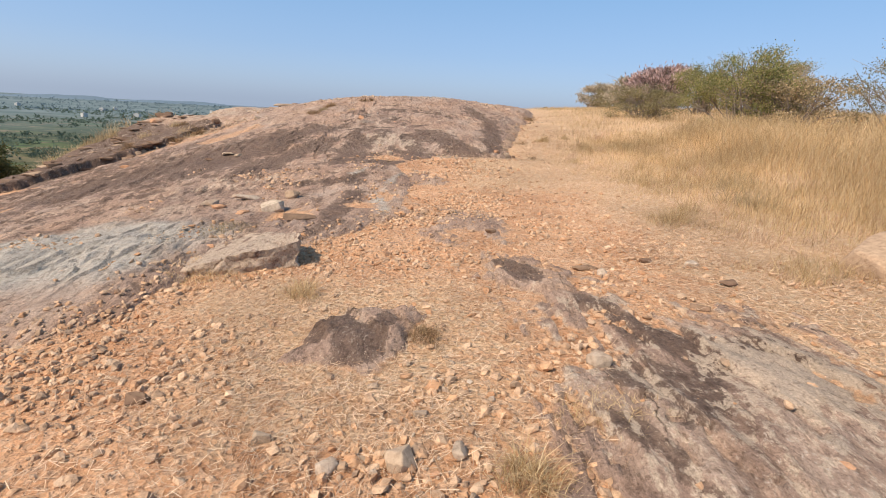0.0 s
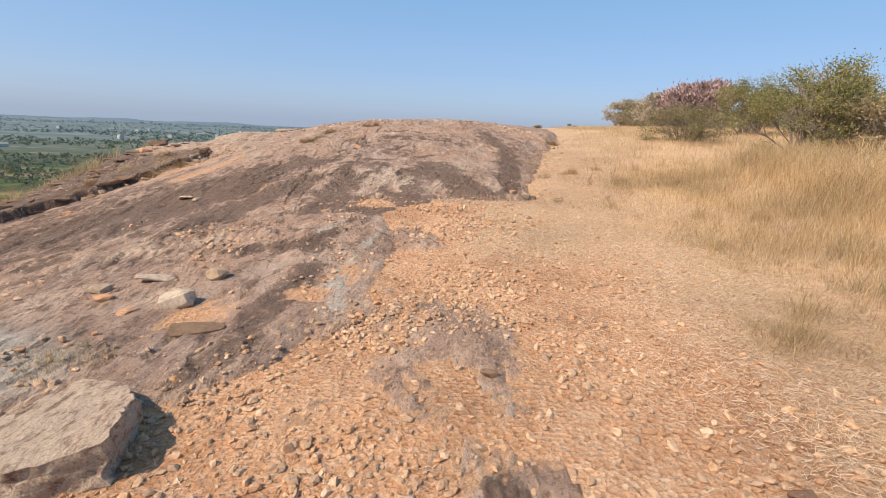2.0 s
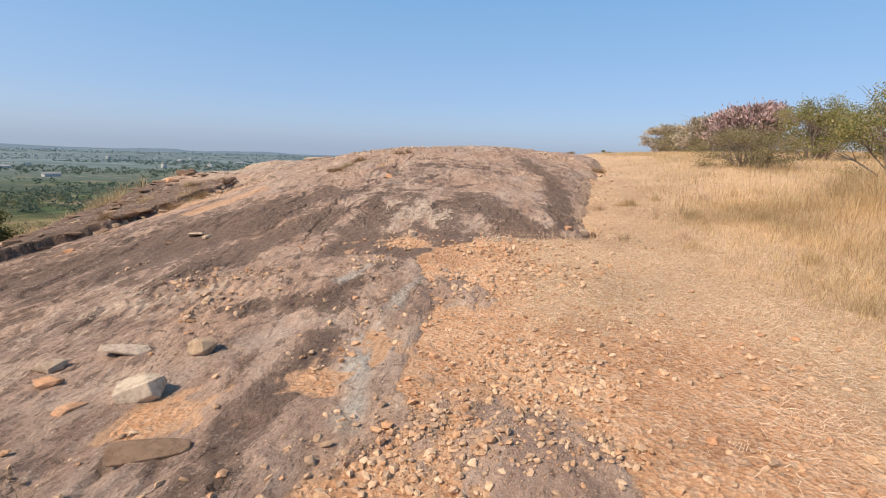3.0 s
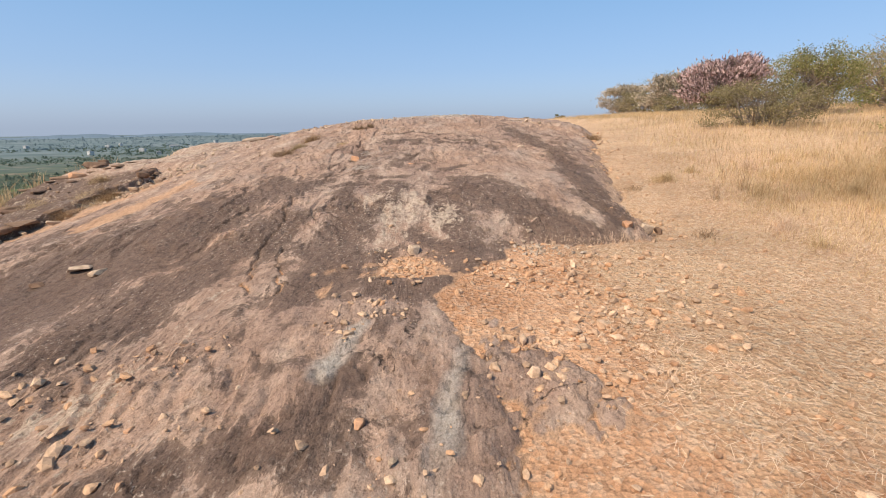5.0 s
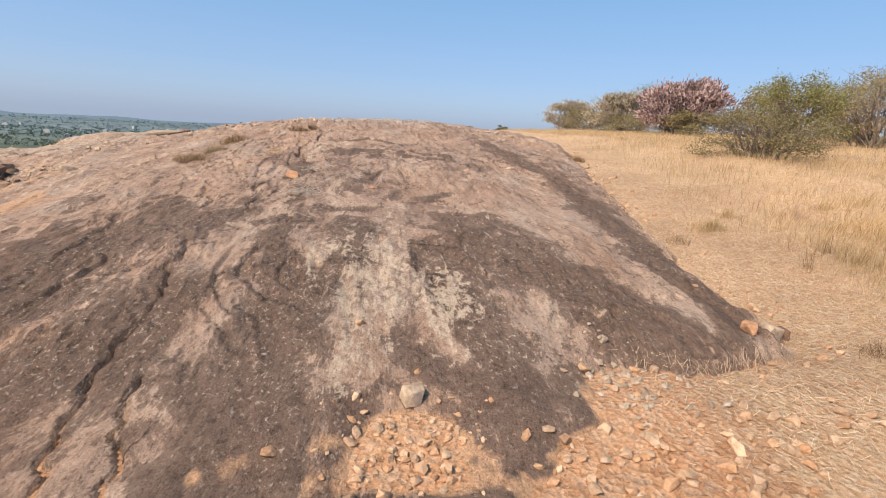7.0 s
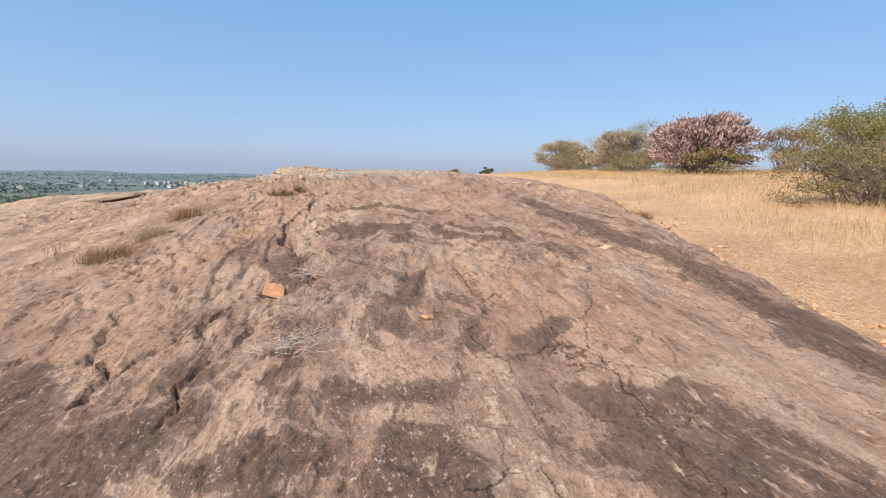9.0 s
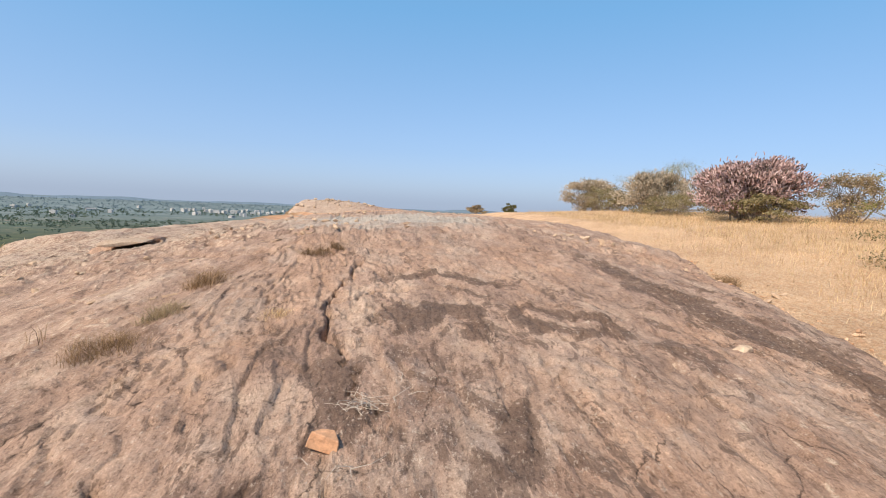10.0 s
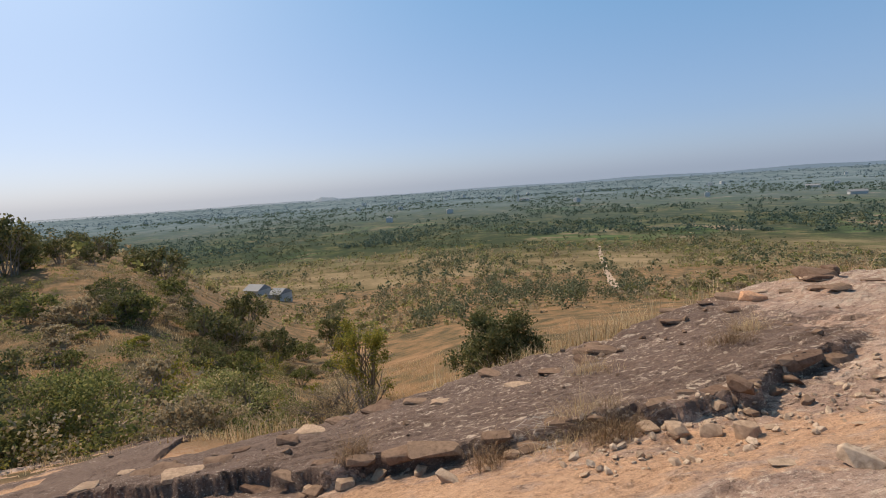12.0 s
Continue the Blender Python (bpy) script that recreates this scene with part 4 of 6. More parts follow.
gravel("gravel", gx, gy, 0.008 + 0.024 * rr.rand(160) ** 2.4, GREYSTONE, "grey flaky scree at the dome's foot", 23)
gx, gy = rr.uniform(-8.2, -5.9, 700), rr.uniform(15.6, 19.6, 700)
k = np.abs(gx - np.interp(gy, LEDGE_Y, LEDGE_X) - 0.6) < 0.6
gravel("gravel", gx[k], gy[k], 0.012 + 0.04 * rr.rand(k.sum()) ** 2.5, TANSTONE, "flaky tan rubble in the trough below the ledge", 24)
gx, gy = rr.uniform(-12.3, -9.0, 220), rr.uniform(9.0, 24.0, 220)
k = rr.rand(220) < 0.25 + 0.75 * smooth(-0.1, 0.5, fbm(gx, gy, 2))
gravel("gravel", gx[k], gy[k], 0.015 + 0.06 * rr.rand(k.sum()) ** 3, DARKSTONE, "scattered rock flakes on the dome's far flank", 25)
gx, gy = rr.uniform(-9.0, 5.0, 1400), rr.uniform(19.0, 32.0, 1400)
k = rr.rand(1400) < smooth(0.0, 0.5, fbm(gx * 0.5 + 4, gy * 0.5, 3))
gravel("gravel", gx[k], gy[k], 0.02 + 0.06 * rr.rand(k.sum()) ** 3, TANSTONE, "pale broken flakes on the crest of the dome", 26)
gx, gy = rr.normal(0.35, 0.35, 50), rr.uniform(-0.2, 1.7, 50)
gravel("gravel", gx, gy, 0.01 + 0.022 * rr.rand(50) ** 2, GREYSTONE, "grey stones mixed into the trail gravel", 27)

gx, gy = scatter(2400, -4.6, -0.2, 4.2, 9.6, lambda x, y: smooth(0.05, 0.5, fbm(x * 1.3 + 2, y * 1.1, 3)), 28)
gravel("gravel", gx, gy, 0.008 + 0.035 * rs0.rand(len(gx)) ** 2.6, GRAVEL, "orange rubble caught in hollows of the rock", 29)
gx, gy = rr.normal(-9.0, 4.0, 130), rr.normal(83.0, 5.0, 130)
gravel("gravel", gx, gy, 0.06 + 0.26 * rr.rand(130) ** 3, GREYSTONE, "pale blocks strewn over the far crest", 30)

# the tilted slab with its broken end
bm = bmesh.new()
rr = random.Random(4)
outline = [(-0.86, 3.48), (-0.90, 3.68), (-0.98, 3.92), (-1.25, 4.2), (-1.65, 4.3), (-2.05, 4.1), (-2.2, 3.65), (-1.95, 3.3), (-1.55, 3.27), (-1.2, 3.33)]
layers = []
for k in range(7):
    f = k / 6
    ring = []
    for i, (px, py) in enumerate(outline):
        inset = 0.035 * math.sin(k * 2.6 + i * 1.1) + rr.uniform(-0.012, 0.012) - 0.05 * (1 - f)
        cx, cy = -1.45, 3.65
        z = -0.43 + f * 0.205 + (px + 1.95) * 0.245 * f + 0.02 * math.sin(i * 1.7) * f
        ring.append(bm.verts.new((cx + (px - cx) * (1 + inset), cy + (py - cy) * (1 + inset), z)))
    layers.append(ring)
n = len(outline)
for a, b in zip(layers, layers[1:]):
    for i in range(n):
        bm.faces.new((a[i], a[(i + 1) % n], b[(i + 1) % n], b[i]))
cap = bm.faces.new(layers[-1])
bm.faces.new(layers[0][::-1])
bmesh.ops.subdivide_edges(bm, edges=list(bm.edges), cuts=2, use_grid_fill=True)
bmesh.ops.subdivide_edges(bm, edges=list(bm.edges), cuts=1, use_grid_fill=True)
bmesh.ops.triangulate(bm, faces=[f for f in bm.faces if len(f.verts) > 4])
for v in bm.verts:
    v.co += Vector((0, 0, 1)) * (0.03 * noise.noise(v.co * 4) + 0.02 * noise.noise(v.co * 11)) + Vector((1, 1, 0)) * 0.03 * noise.noise(v.co * 14)
me = bpy.data.meshes.new("tilted_slab")
bm.to_mesh(me)
bm.free()
me.materials.append(ROCK)
for key, val in (("pale", 0.6), ("stain", -0.25)):
    me.attributes.new(key, "FLOAT", "POINT").data.foreach_set("value", np.full(len(me.vertices), val, np.float32))
slab = tagged(new("tilted_slab", me), "thick tan layered stone slab tilted on the gravel", "rock")

# stones that can be told apart
stone(-1.86, 5.82, (0.34, 0.24, 0.15), PALESTONE, "pale angular stone lying on the rock", 1, 25, (10, -14), 0.2)
stone(-1.76, 6.42, (0.22, 0.18, 0.16), TANSTONE, "rounded tan stone lying on the rock", 2, 60)
stone(-2.45, 6.42, (0.42, 0.18, 0.07), GREYSTONE, "flat grey flake lying on the rock", 3, 20, (0, 6))
stone(-2.9, 6.2, (0.26, 0.2, 0.1), GREYSTONE, "flat grey stone lying on the rock", 4, -15)
stone(-1.3, 5.14, (0.42, 0.16, 0.08), DARKSTONE, "long flat splinter of brown rock", 5, 28, (6, 8), 0.2, n=30, boxy=0.85)
stone(-2.65, 5.9, (0.22, 0.14, 0.08), REDSTONE, "orange flake lying on the rock", 6, 30)
stone(-2.2, 5.6, (0.2, 0.12, 0.06), REDSTONE, "orange flake lying on the rock", 7, 70)
stone(1.33, 1.5, (0.13, 0.13, 0.11), GREYSTONE, "blue-grey stone beside the low slab", 8, 12)
stone(2.28, 2.28, (0.15, 0.08, 0.05), DARKSTONE, "flat brown stone on the trail", 9, -20)
stone(2.14, 2.24, (0.08, 0.07, 0.05), TANSTONE, "small tan stone on the trail", 10, 30)
stone(0.32, 0.72, (0.14, 0.11, 0.1), TANSTONE, "pale angular stone in the gravel", 11, 35)
stone(-1.05, 1.25, (0.13, 0.08, 0.06), DARKSTONE, "dark grey stone in the gravel", 12, 10)
stone(0.55, 0.78, (0.09, 0.07, 0.06), GREYSTONE, "grey stone in the gravel", 13, 75)
stone(0.38, 1.06, (0.08, 0.06, 0.05), GREYSTONE, "grey stone in the gravel", 14, 15)
stone(0.02, 0.7, (0.1, 0.07, 0.06), GREYSTONE, "grey stone in the gravel", 15, 55)
stone(-0.3, 0.9, (0.09, 0.08, 0.06), GREYSTONE, "grey stone in the gravel", 16, 5)
stone(1.02, 4.45, (0.13, 0.07, 0.06), DARKSTONE, "dark stone on the trail", 17, 10)
stone(1.75, 3.25, (0.24, 0.1, 0.05), DARKSTONE, "flat brown stone on the trail", 18, 8)
stone(1.85, 3.1, (0.1, 0.09, 0.07), GREYSTONE, "grey stone on the trail", 19, 40)
stone(2.35, 3.42, (0.12, 0.08, 0.06), DARKSTONE, "brown stone on the trail", 20, 0)
stone(2.72, 3.3, (0.15, 0.11, 0.05), GREYSTONE, "flat grey stone on the trail", 21, 50)
stone(2.75, 2.75, (0.16, 0.1, 0.06), DARKSTONE, "brown stone on the trail", 22, 20)
stone(-0.72, 10.42, (0.14, 0.12, 0.11), TANSTONE, "pale blocky stone in a pocket of the dome", 23, 15)
stone(-2.12, 15.22, (0.18, 0.13, 0.12), REDSTONE, "orange wedge of stone in a hollow of the dome", 24, 10, (0, 10), 0.02, n=12)
stone(-0.99, 14.63, (0.1, 0.06, 0.03), REDSTONE, "small orange stone on the dome", 25, 0)
stone(1.3, 16.47, (0.2, 0.12, 0.05), TANSTONE, "pale flake on the dome", 26, 20)
stone(-4.5, 10.75, (0.3, 0.18, 0.08), TANSTONE, "pale flake on the dome's flank", 27, 15)
stone(-4.2, 10.6, (0.2, 0.14, 0.07), TANSTONE, "pale flake on the dome's flank", 28, 65)
stone(-4.85, 10.55, (0.2, 0.12, 0.06), DARKSTONE, "dark flake on the dome's flank", 29, 0)
stone(-7.0, 10.85, (0.2, 0.16, 0.08), REDSTONE, "orange flake on the dome's flank", 30, 10)
stone(2.0, 11.2, (0.2, 0.16, 0.13), TANSTONE, "pale stone at the dome's foot", 31, 15)
stone(1.75, 11.1, (0.18, 0.12, 0.1), REDSTONE, "orange stone at the dome's foot", 32, 45)
stone(2.2, 11.3, (0.16, 0.12, 0.12), DARKSTONE, "dark stone at the dome's foot", 33, 70)
stone(-6.1, 17.2, (0.28, 0.16, 0.14), TANSTONE, "tan stone on the flank", 34, 40, (0, 12))
stone(-7.15, 17.2, (0.22, 0.2, 0.16), SLABSTONE, "tan stone in the trough below the ledge", 35, 20)
stone(-7.35, 17.0, (0.2, 0.16, 0.14), SLABSTONE, "tan stone in the trough below the ledge", 36, 60)
stone(-7.5, 16.75, (0.24, 0.18, 0.15), SLABSTONE, "tan stone in the trough below the ledge", 37, 10)
stone(-7.75, 17.6, (0.3, 0.24, 0.15), DARKSTONE, "broken block below the ledge", 38, 30, (0, 10), 0.3)
stone(-7.9, 18.05, (0.28, 0.2, 0.13), DARKSTONE, "broken block below the ledge", 39, 75, (8, 0), 0.3)
stone(-8.05, 18.4, (0.24, 0.2, 0.13), DARKSTONE, "broken block below the ledge", 40, 15, (0, 0), 0.3)
stone(-7.75, 14.6, (0.3, 0.12, 0.1), TANSTONE, "pale splinter below the ledge", 41, 55, (0, 20))
stone(-12.3, 22.6, (0.8, 0.5, 0.28), DARKSTONE, "grey block at the edge of the flank", 42, 30, (0, 5), 0.35, "boulder", "boulders", 24)
stone(-12.2, 22.9, (0.4, 0.3, 0.3), DARKSTONE, "dark block at the edge of the flank", 43, 10, (0, 0), 0.1, "boulder", "boulders")
stone(-11.7, 20.8, (0.5, 0.28, 0.22), REDSTONE, "red-brown block at the edge of the flank", 44, 30, (0, 0), 0.3, "boulder", "boulders")
stone(-10.8, 17.2, (0.45, 0.25, 0.16), DARKSTONE, "broken dark block on the flank", 45, 50, (0, 0), 0.3, "boulder", "boulders")
stone(-10.0, 12.6, (0.4, 0.22, 0.13), DARKSTONE, "broken dark block on the flank", 46, 60, (0, 0), 0.3, "boulder", "boulders")
stone(4.6, 3.05, (1.35, 1.0, 0.5), SLABSTONE, "brown boulder half buried in dry grass", 47, 25, (0, -12), 0.42, "boulder", "boulders", 30)
stone(-7.25, 24.2, (0.95, 1.2, 0.12), GREYSTONE, "thick grey slab propped over a dark gap", 48, 8, (0, -2), -1.15, "propped_slab", "boulders", 30, 0.85)
stone(-7.85, 24.5, (0.5, 0.9, 0.24), ROCK, "grey block under the propped slab", 49, 5, (0, 0), 0.3, "boulder", "boulders", 24, 0.8)
stone(-6.85, 24.6, (0.3, 0.6, 0.24), ROCK, "grey block under the propped slab", 50, 10, (0, 0), 0.3, "boulder", "boulders", 24, 0.8)
# added dark stone that stands in for the shade inside the gap
stone(-7.3, 24.75, (0.9, 0.3, 0.24), DARKSTONE, "dark block added for the shade at the back of the gap", 51, 4, (0, 0), 0.3, "boulder", "boulders", 24, 0.85)
rr = random.Random(8)
for i in range(17):
    yy = 12.6 + i * 0.41 + rr.uniform(-0.15, 0.15)
    s = rr.uniform(0.16, 0.42)
    lean_to = math.degrees(math.atan2(0.3, float(np.interp(yy + 0.3, LEDGE_Y, LEDGE_X) - np.interp(yy, LEDGE_Y, LEDGE_X))))
    stone(float(np.interp(yy, LEDGE_Y, LEDGE_X)) + rr.uniform(-0.04, 0.12), yy, (s * 1.5, s * 0.7, rr.uniform(0.06, 0.15)), DARKSTONE,
          "cracked block along the broken ledge", 160 + i, lean_to + rr.uniform(-14, 14), (rr.uniform(-8, 8), rr.uniform(-5, 5)), 0.8, n=26, boxy=0.85)
for i in range(34):
    yy = rr.uniform(9.5, 23.0)
    s = rr.uniform(0.14, 0.45)
    stone(float(np.interp(yy, [0, 9, 15, 21], [-9.3, -10.1, -11.0, -12.0])) + rr.uniform(-0.5, 0.9), yy, (s * 1.4, s * 0.8, s * 0.22), rr.choice((SLABSTONE, DARKSTONE, DARKSTONE)),
          "flat broken flake at the rim of the flank", 200 + i, 70 + rr.uniform(-30, 30), (rr.uniform(-6, 6), 0), 0.4, n=24, boxy=0.8)
rf = random.Random(81)
for i in range(44):
    xx, yy, s = (rf.uniform(-7.0, -3.0), rf.uniform(16.5, 21.5), rf.uniform(0.05, 0.14)) if i < 30 else (rf.uniform(-5.5, 1.0), rf.uniform(20.5, 26.0), rf.uniform(0.08, 0.2))
    stone(xx, yy, (s * 1.7, s * 0.7, s * 0.22), SLABSTONE, "thin tan flake split from the dome", 400 + i, 80 + rf.uniform(-25, 25), (rf.uniform(-5, 5), rf.uniform(-5, 3)), 0.55, n=24, boxy=0.7)
for i in range(18):
    yy = rr.uniform(13.0, 19.2)
    s = rr.uniform(0.09, 0.24)
    stone(float(np.interp(yy, LEDGE_Y, LEDGE_X)) + rr.uniform(0.1, 0.5), yy, (s, s * 0.8, s * 0.5), rr.choice((SLABSTONE, DARKSTONE, SLABSTONE)),
          "broken piece of rock below the ledge", 60 + i, rr.uniform(0, 180))
for i in range(40):
    xx, yy, s = rr.uniform(-2.2, 3.2), rr.uniform(0.3, 9.5), rr.uniform(0.04, 0.095)
    stone(xx, yy, (s, s * 0.75, s * 0.5), rr.choice((REDSTONE, TANSTONE, REDSTONE, SLABSTONE)), "angular stone in the trail gravel", 100 + i, rr.uniform(0, 180))


# ---------------------------------------------------------------- dry grass
def blades(name, x, y, height, width, mat, label, seed, lean=0.45, category="grass"):
    rs = np.random.RandomState(seed)
    n = len(x)
    z = top(x, y) - 0.01
    a, b = rs.uniform(0, 6.283, n), rs.uniform(0, 6.283, n)
    ln = rs.uniform(0.05, lean, n) * height
    sx, sy = np.cos(a) * width / 2, np.sin(a) * width / 2
    lx, ly = np.cos(b) * ln, np.sin(b) * ln
    base_p = np.stack([x, y, z], 1)
    mid = base_p + np.stack([lx * 0.3, ly * 0.3, height * 0.6], 1)
    tip = base_p + np.stack([lx, ly, height * rs.uniform(0.85, 1.0, n)], 1)
    side = np.stack([sx, sy, sx * 0], 1)
    v = np.stack([base_p - side, base_p + side, mid + side * 0.7, mid - side * 0.7, tip], 1)
    f = np.array([(0, 1, 2), (0, 2, 3), (3, 2, 4)])[None] + 5 * np.arange(n)[:, None, None]
    return tagged(mesh_object(name, v.reshape(-1, 3), f.reshape(-1, 3), [mat]), label, category, kind="stuff")


def tall_density(x, y):
    xr = np.interp(y, EDGE_Y, EDGE_X)
    lim = np.where(y < 10.5, 3.5 - 0.12 * np.maximum(0, y - 3.0), xr + 0.8)
    d = smooth(-0.3, 2.2, x - lim + 0.7 * fbm(x * 0.5, y * 0.5, 3))
    return d * (0.35 + 0.8 * smooth(-0.35, 0.35, fbm(x * 1.3, y * 1.3, 3)))


rs1 = np.random.RandomState(31)
gx, gy = scatter(215000, 1.8, 11.0, 0.0, 14.0, lambda x, y: tall_density(x, y) * (1 - smooth(8.0, 11.0, x)) * smooth(0.0, 2.2, y + 0.8 * fbm(x, y, 2)), 32)
h = (0.09 + 0.29 * rs1.rand(len(gx)) ** 1.4) * (0.28 + 0.72 * smooth(3.0, 6.8, gx)) * (1 + 0.9 * smooth(5.6, 7.6, gx))
blades("dry_grass", gx, gy, h, 0.003 + 0.004 * rs1.rand(len(gx)), STRAW, "shin-high dry golden grass beside the trail", 33, 1.1)
gx, gy = scatter(150000, 2.6, 26.0, 14.0, 50.0, tall_density, 34, 1.35)
h = (0.07 + 0.22 * rs1.rand(len(gx)) ** 1.5) * (0.5 + 0.5 * smooth(0.3, 3.0, gx - np.interp(gy, EDGE_Y, EDGE_X)))
blades("dry_grass", gx, gy, h, 0.004 + 0.006 * rs1.rand(len(gx)), STRAW, "dry golden grass across the meadow", 35, 1.0)
gx, gy = scatter(28000, 8.2, 26.0, 1.0, 16.0, lambda x, y: tall_density(x, y) * smooth(8.2, 10.0, x) * smooth(1.0, 4.0, y), 36)
blades("dry_grass", gx, gy, 0.3 + 0.5 * rs1.rand(len(gx)), 0.01 + 0.012 * rs1.rand(len(gx)), STRAW, "tall dry golden grass under the shrubs", 37, 0.6)


def litter(name, x, y, length, width, label, seed):
    """Short pieces of straw lying about."""
    rs = np.random.RandomState(seed)
    n = len(x)
    a = rs.uniform(0, 6.283, n)
    dx, dy = np.cos(a) * length / 2, np.sin(a) * length / 2
    wx, wy = -np.sin(a) * width / 2, np.cos(a) * width / 2
    z1, z2 = top(x - dx, y - dy) + 0.004 + 0.03 * rs.rand(n) ** 2, top(x + dx, y + dy) + 0.004 + 0.04 * rs.rand(n) ** 2
    v = np.stack([np.stack([x - dx - wx, y - dy - wy, z1], 1), np.stack([x - dx + wx, y - dy + wy, z1 + 0.001], 1),
                  np.stack([x + dx + wx, y + dy + wy, z2 + 0.001], 1), np.stack([x + dx - wx, y + dy - wy, z2], 1)], 1)
    f = np.arange(4)[None] + 4 * np.arange(n)[:, None]
    return tagged(mesh_object(name, v.reshape(-1, 3), f, [LITTER]), label, "straw", kind="stuff")


def litter_density(x, y):
    return np.clip(straw_amount(x, y) * (0.3 + 0.9 * smooth(-0.3, 0.3, fbm(x * 1.1 + 8, y * 1.1, 3))), 0, 1) * ~on_rock(x, y)


gx, gy = scatter(230000, -1.9, 4.6, -0.4, 6.0, litter_density, 41)
litter("straw_litter", gx, gy, 0.02 + 0.06 * rs1.rand(len(gx)), 0.0012 + 0.0013 * rs1.rand(len(gx)), "bleached straw strewn over the trail soil", 42)
gx, gy = scatter(200000, -0.6, 6.5, 6.0, 17.0, litter_density, 43)
litter("straw_litter", gx, gy, 0.02 + 0.06 * rs1.rand(len(gx)), 0.0013 + 0.0014 * rs1.rand(len(gx)), "bleached straw mat before the rock dome", 44)


def tuft(x, y, r, h, n, mat, label, seed, width=0.0036, lean=2.2):
    rs = np.random.RandomState(seed)
    cx, cy = rs.normal(0, 0.42 * r, 9), rs.normal(0, 0.42 * r, 9)
    c, u, a = rs.randint(0, 9, n), 0.5 * r * rs.rand(n) ** 0.7, rs.uniform(0, 6.283, n)
    tx, ty = x + cx[c] + u * np.cos(a), y + cy[c] + u * np.sin(a)
    n2 = np.hypot(tx - x, ty - y) / r
    ob = blades("grass_tuft", tx, ty, h * rs.uniform(0.4, 1.0, n) * np.clip(1.05 - 0.5 * n2, 0.2, 1), rs.uniform(0.6, 1.4, n) * width, mat, label, seed, lean, "grass tuft")
    return ob


for i, (x, y, r, h, n, mat, label) in enumerate((
        (-4.03, 16.78, 0.3, 0.24, 420, DRYWEED, "brown wiry tuft rooted in the rock"),
        (-3.87, 17.56, 0.26, 0.2, 330, BROWNLEAF, "yellowish tuft rooted in the rock"),
        (-3.8, 18.64, 0.34, 0.28, 420, DRYWEED, "dry grey-brown tuft rooted in the rock"),
        (-2.74, 19.6, 0.24, 0.22, 300, DRYWEED, "small brown tuft rooted in the rock"),
        (-2.46, 19.96, 0.16, 0.2, 200, DRYWEED, "small brown tuft rooted in the rock"),
        (4.0, 20.3, 0.3, 0.3, 360, DRYWEED, "dark tuft beside the dome"),
        (-2.75, 17.3, 0.16, 0.1, 160, STRAW, "dry straw tuft in a crack"),
        (-4.67, 17.23, 0.16, 0.34, 60, DRYWEED, "thin dry stalks rooted in the rock"),
        (-7.75, 16.3, 0.3, 0.4, 340, DRYWEED, "brown dry weed against the ledge"),
        (-7.95, 15.0, 0.25, 0.36, 260, DRYWEED, "brown dry weed against the ledge"),
        (-8.6, 13.6, 0.25, 0.36, 240, DRYWEED, "dry weed on the ledge"),
        (-8.1, 16.0, 0.6, 0.3, 420, STRAW, "dry grass along the ledge"),
        (-9.9, 16.9, 0.4, 0.4, 160, STRAW, "thin dry grass on the flank"),
        (-9.7, 18.8, 0.4, 0.4, 260, DRYWEED, "thin brown weed on the flank"),
        (-10.3, 19.6, 0.4, 0.4, 200, STRAW, "thin dry grass on the flank"),
        (-0.62, 2.75, 0.2, 0.2, 260, STRAW, "straw tuft beside the slab"),
        (-1.55, 3.2, 0.5, 0.14, 380, STRAW, "dry grass in front of the slab"),
        (-2.0, 4.6, 0.3, 0.16, 240, BROWNLEAF, "yellowed tuft behind the slab"),
        (0.36, 1.85, 0.13, 0.13, 300, DRYWEED, "brown grass tuft against the small rock"),
        (0.8, 0.62, 0.16, 0.16, 300, STRAW, "pale straw tuft in the gravel"),
        (1.25, 1.0, 0.25, 0.12, 260, STRAW, "straw tuft beside the low slab"),
        (4.7, 5.9, 0.5, 0.5, 460, BROWNLEAF, "grey-brown dead weed in the grass"),
        (5.3, 7.2, 0.5, 0.5, 400, BROWNLEAF, "grey-brown dead weed in the grass"),
        (3.6, 12.6, 0.12, 0.5, 60, DRYWEED, "lone dead stalk in the grass"),
        (4.25, 13.1, 0.12, 0.6, 60, DRYWEED, "lone dead stalk in the grass"),
        (2.6, 10.9, 0.12, 0.24, 90, DRYWEED, "dead weed at the dome's foot"),
        (2.75, 13.6, 0.2, 0.2, 140, DRYWEED, "dead weed at the dome's foot"),
        (3.3, 5.0, 0.4, 0.3, 400, STRAW, "pale dry grass clump"),
        (3.6, 3.0, 0.4, 0.3, 400, STRAW, "pale dry grass clump beside the boulder"))):
    if "stalk" in label:
        tuft(x, y, r, h, n // 3, mat, label, 200 + i, 0.005, 0.5)
    else:
        tuft(x, y, r, h, int(n * (0.9 if "weed in" in label or "weed at" in label else 1.5)), mat, label, 200 + i)


rt = random.Random(91)
for i in range(46):
    x, y = rt.uniform(3.4, 9.0), rt.uniform(2.0, 15.0)
    tuft(x, y, rt.uniform(0.12, 0.3), rt.uniform(0.22, 0.42), rt.randint(140, 300), rt.choice((STRAW, STRAW, LITTER)), "pale clump of dry grass in the meadow", 500 + i, 0.004, 1.3)


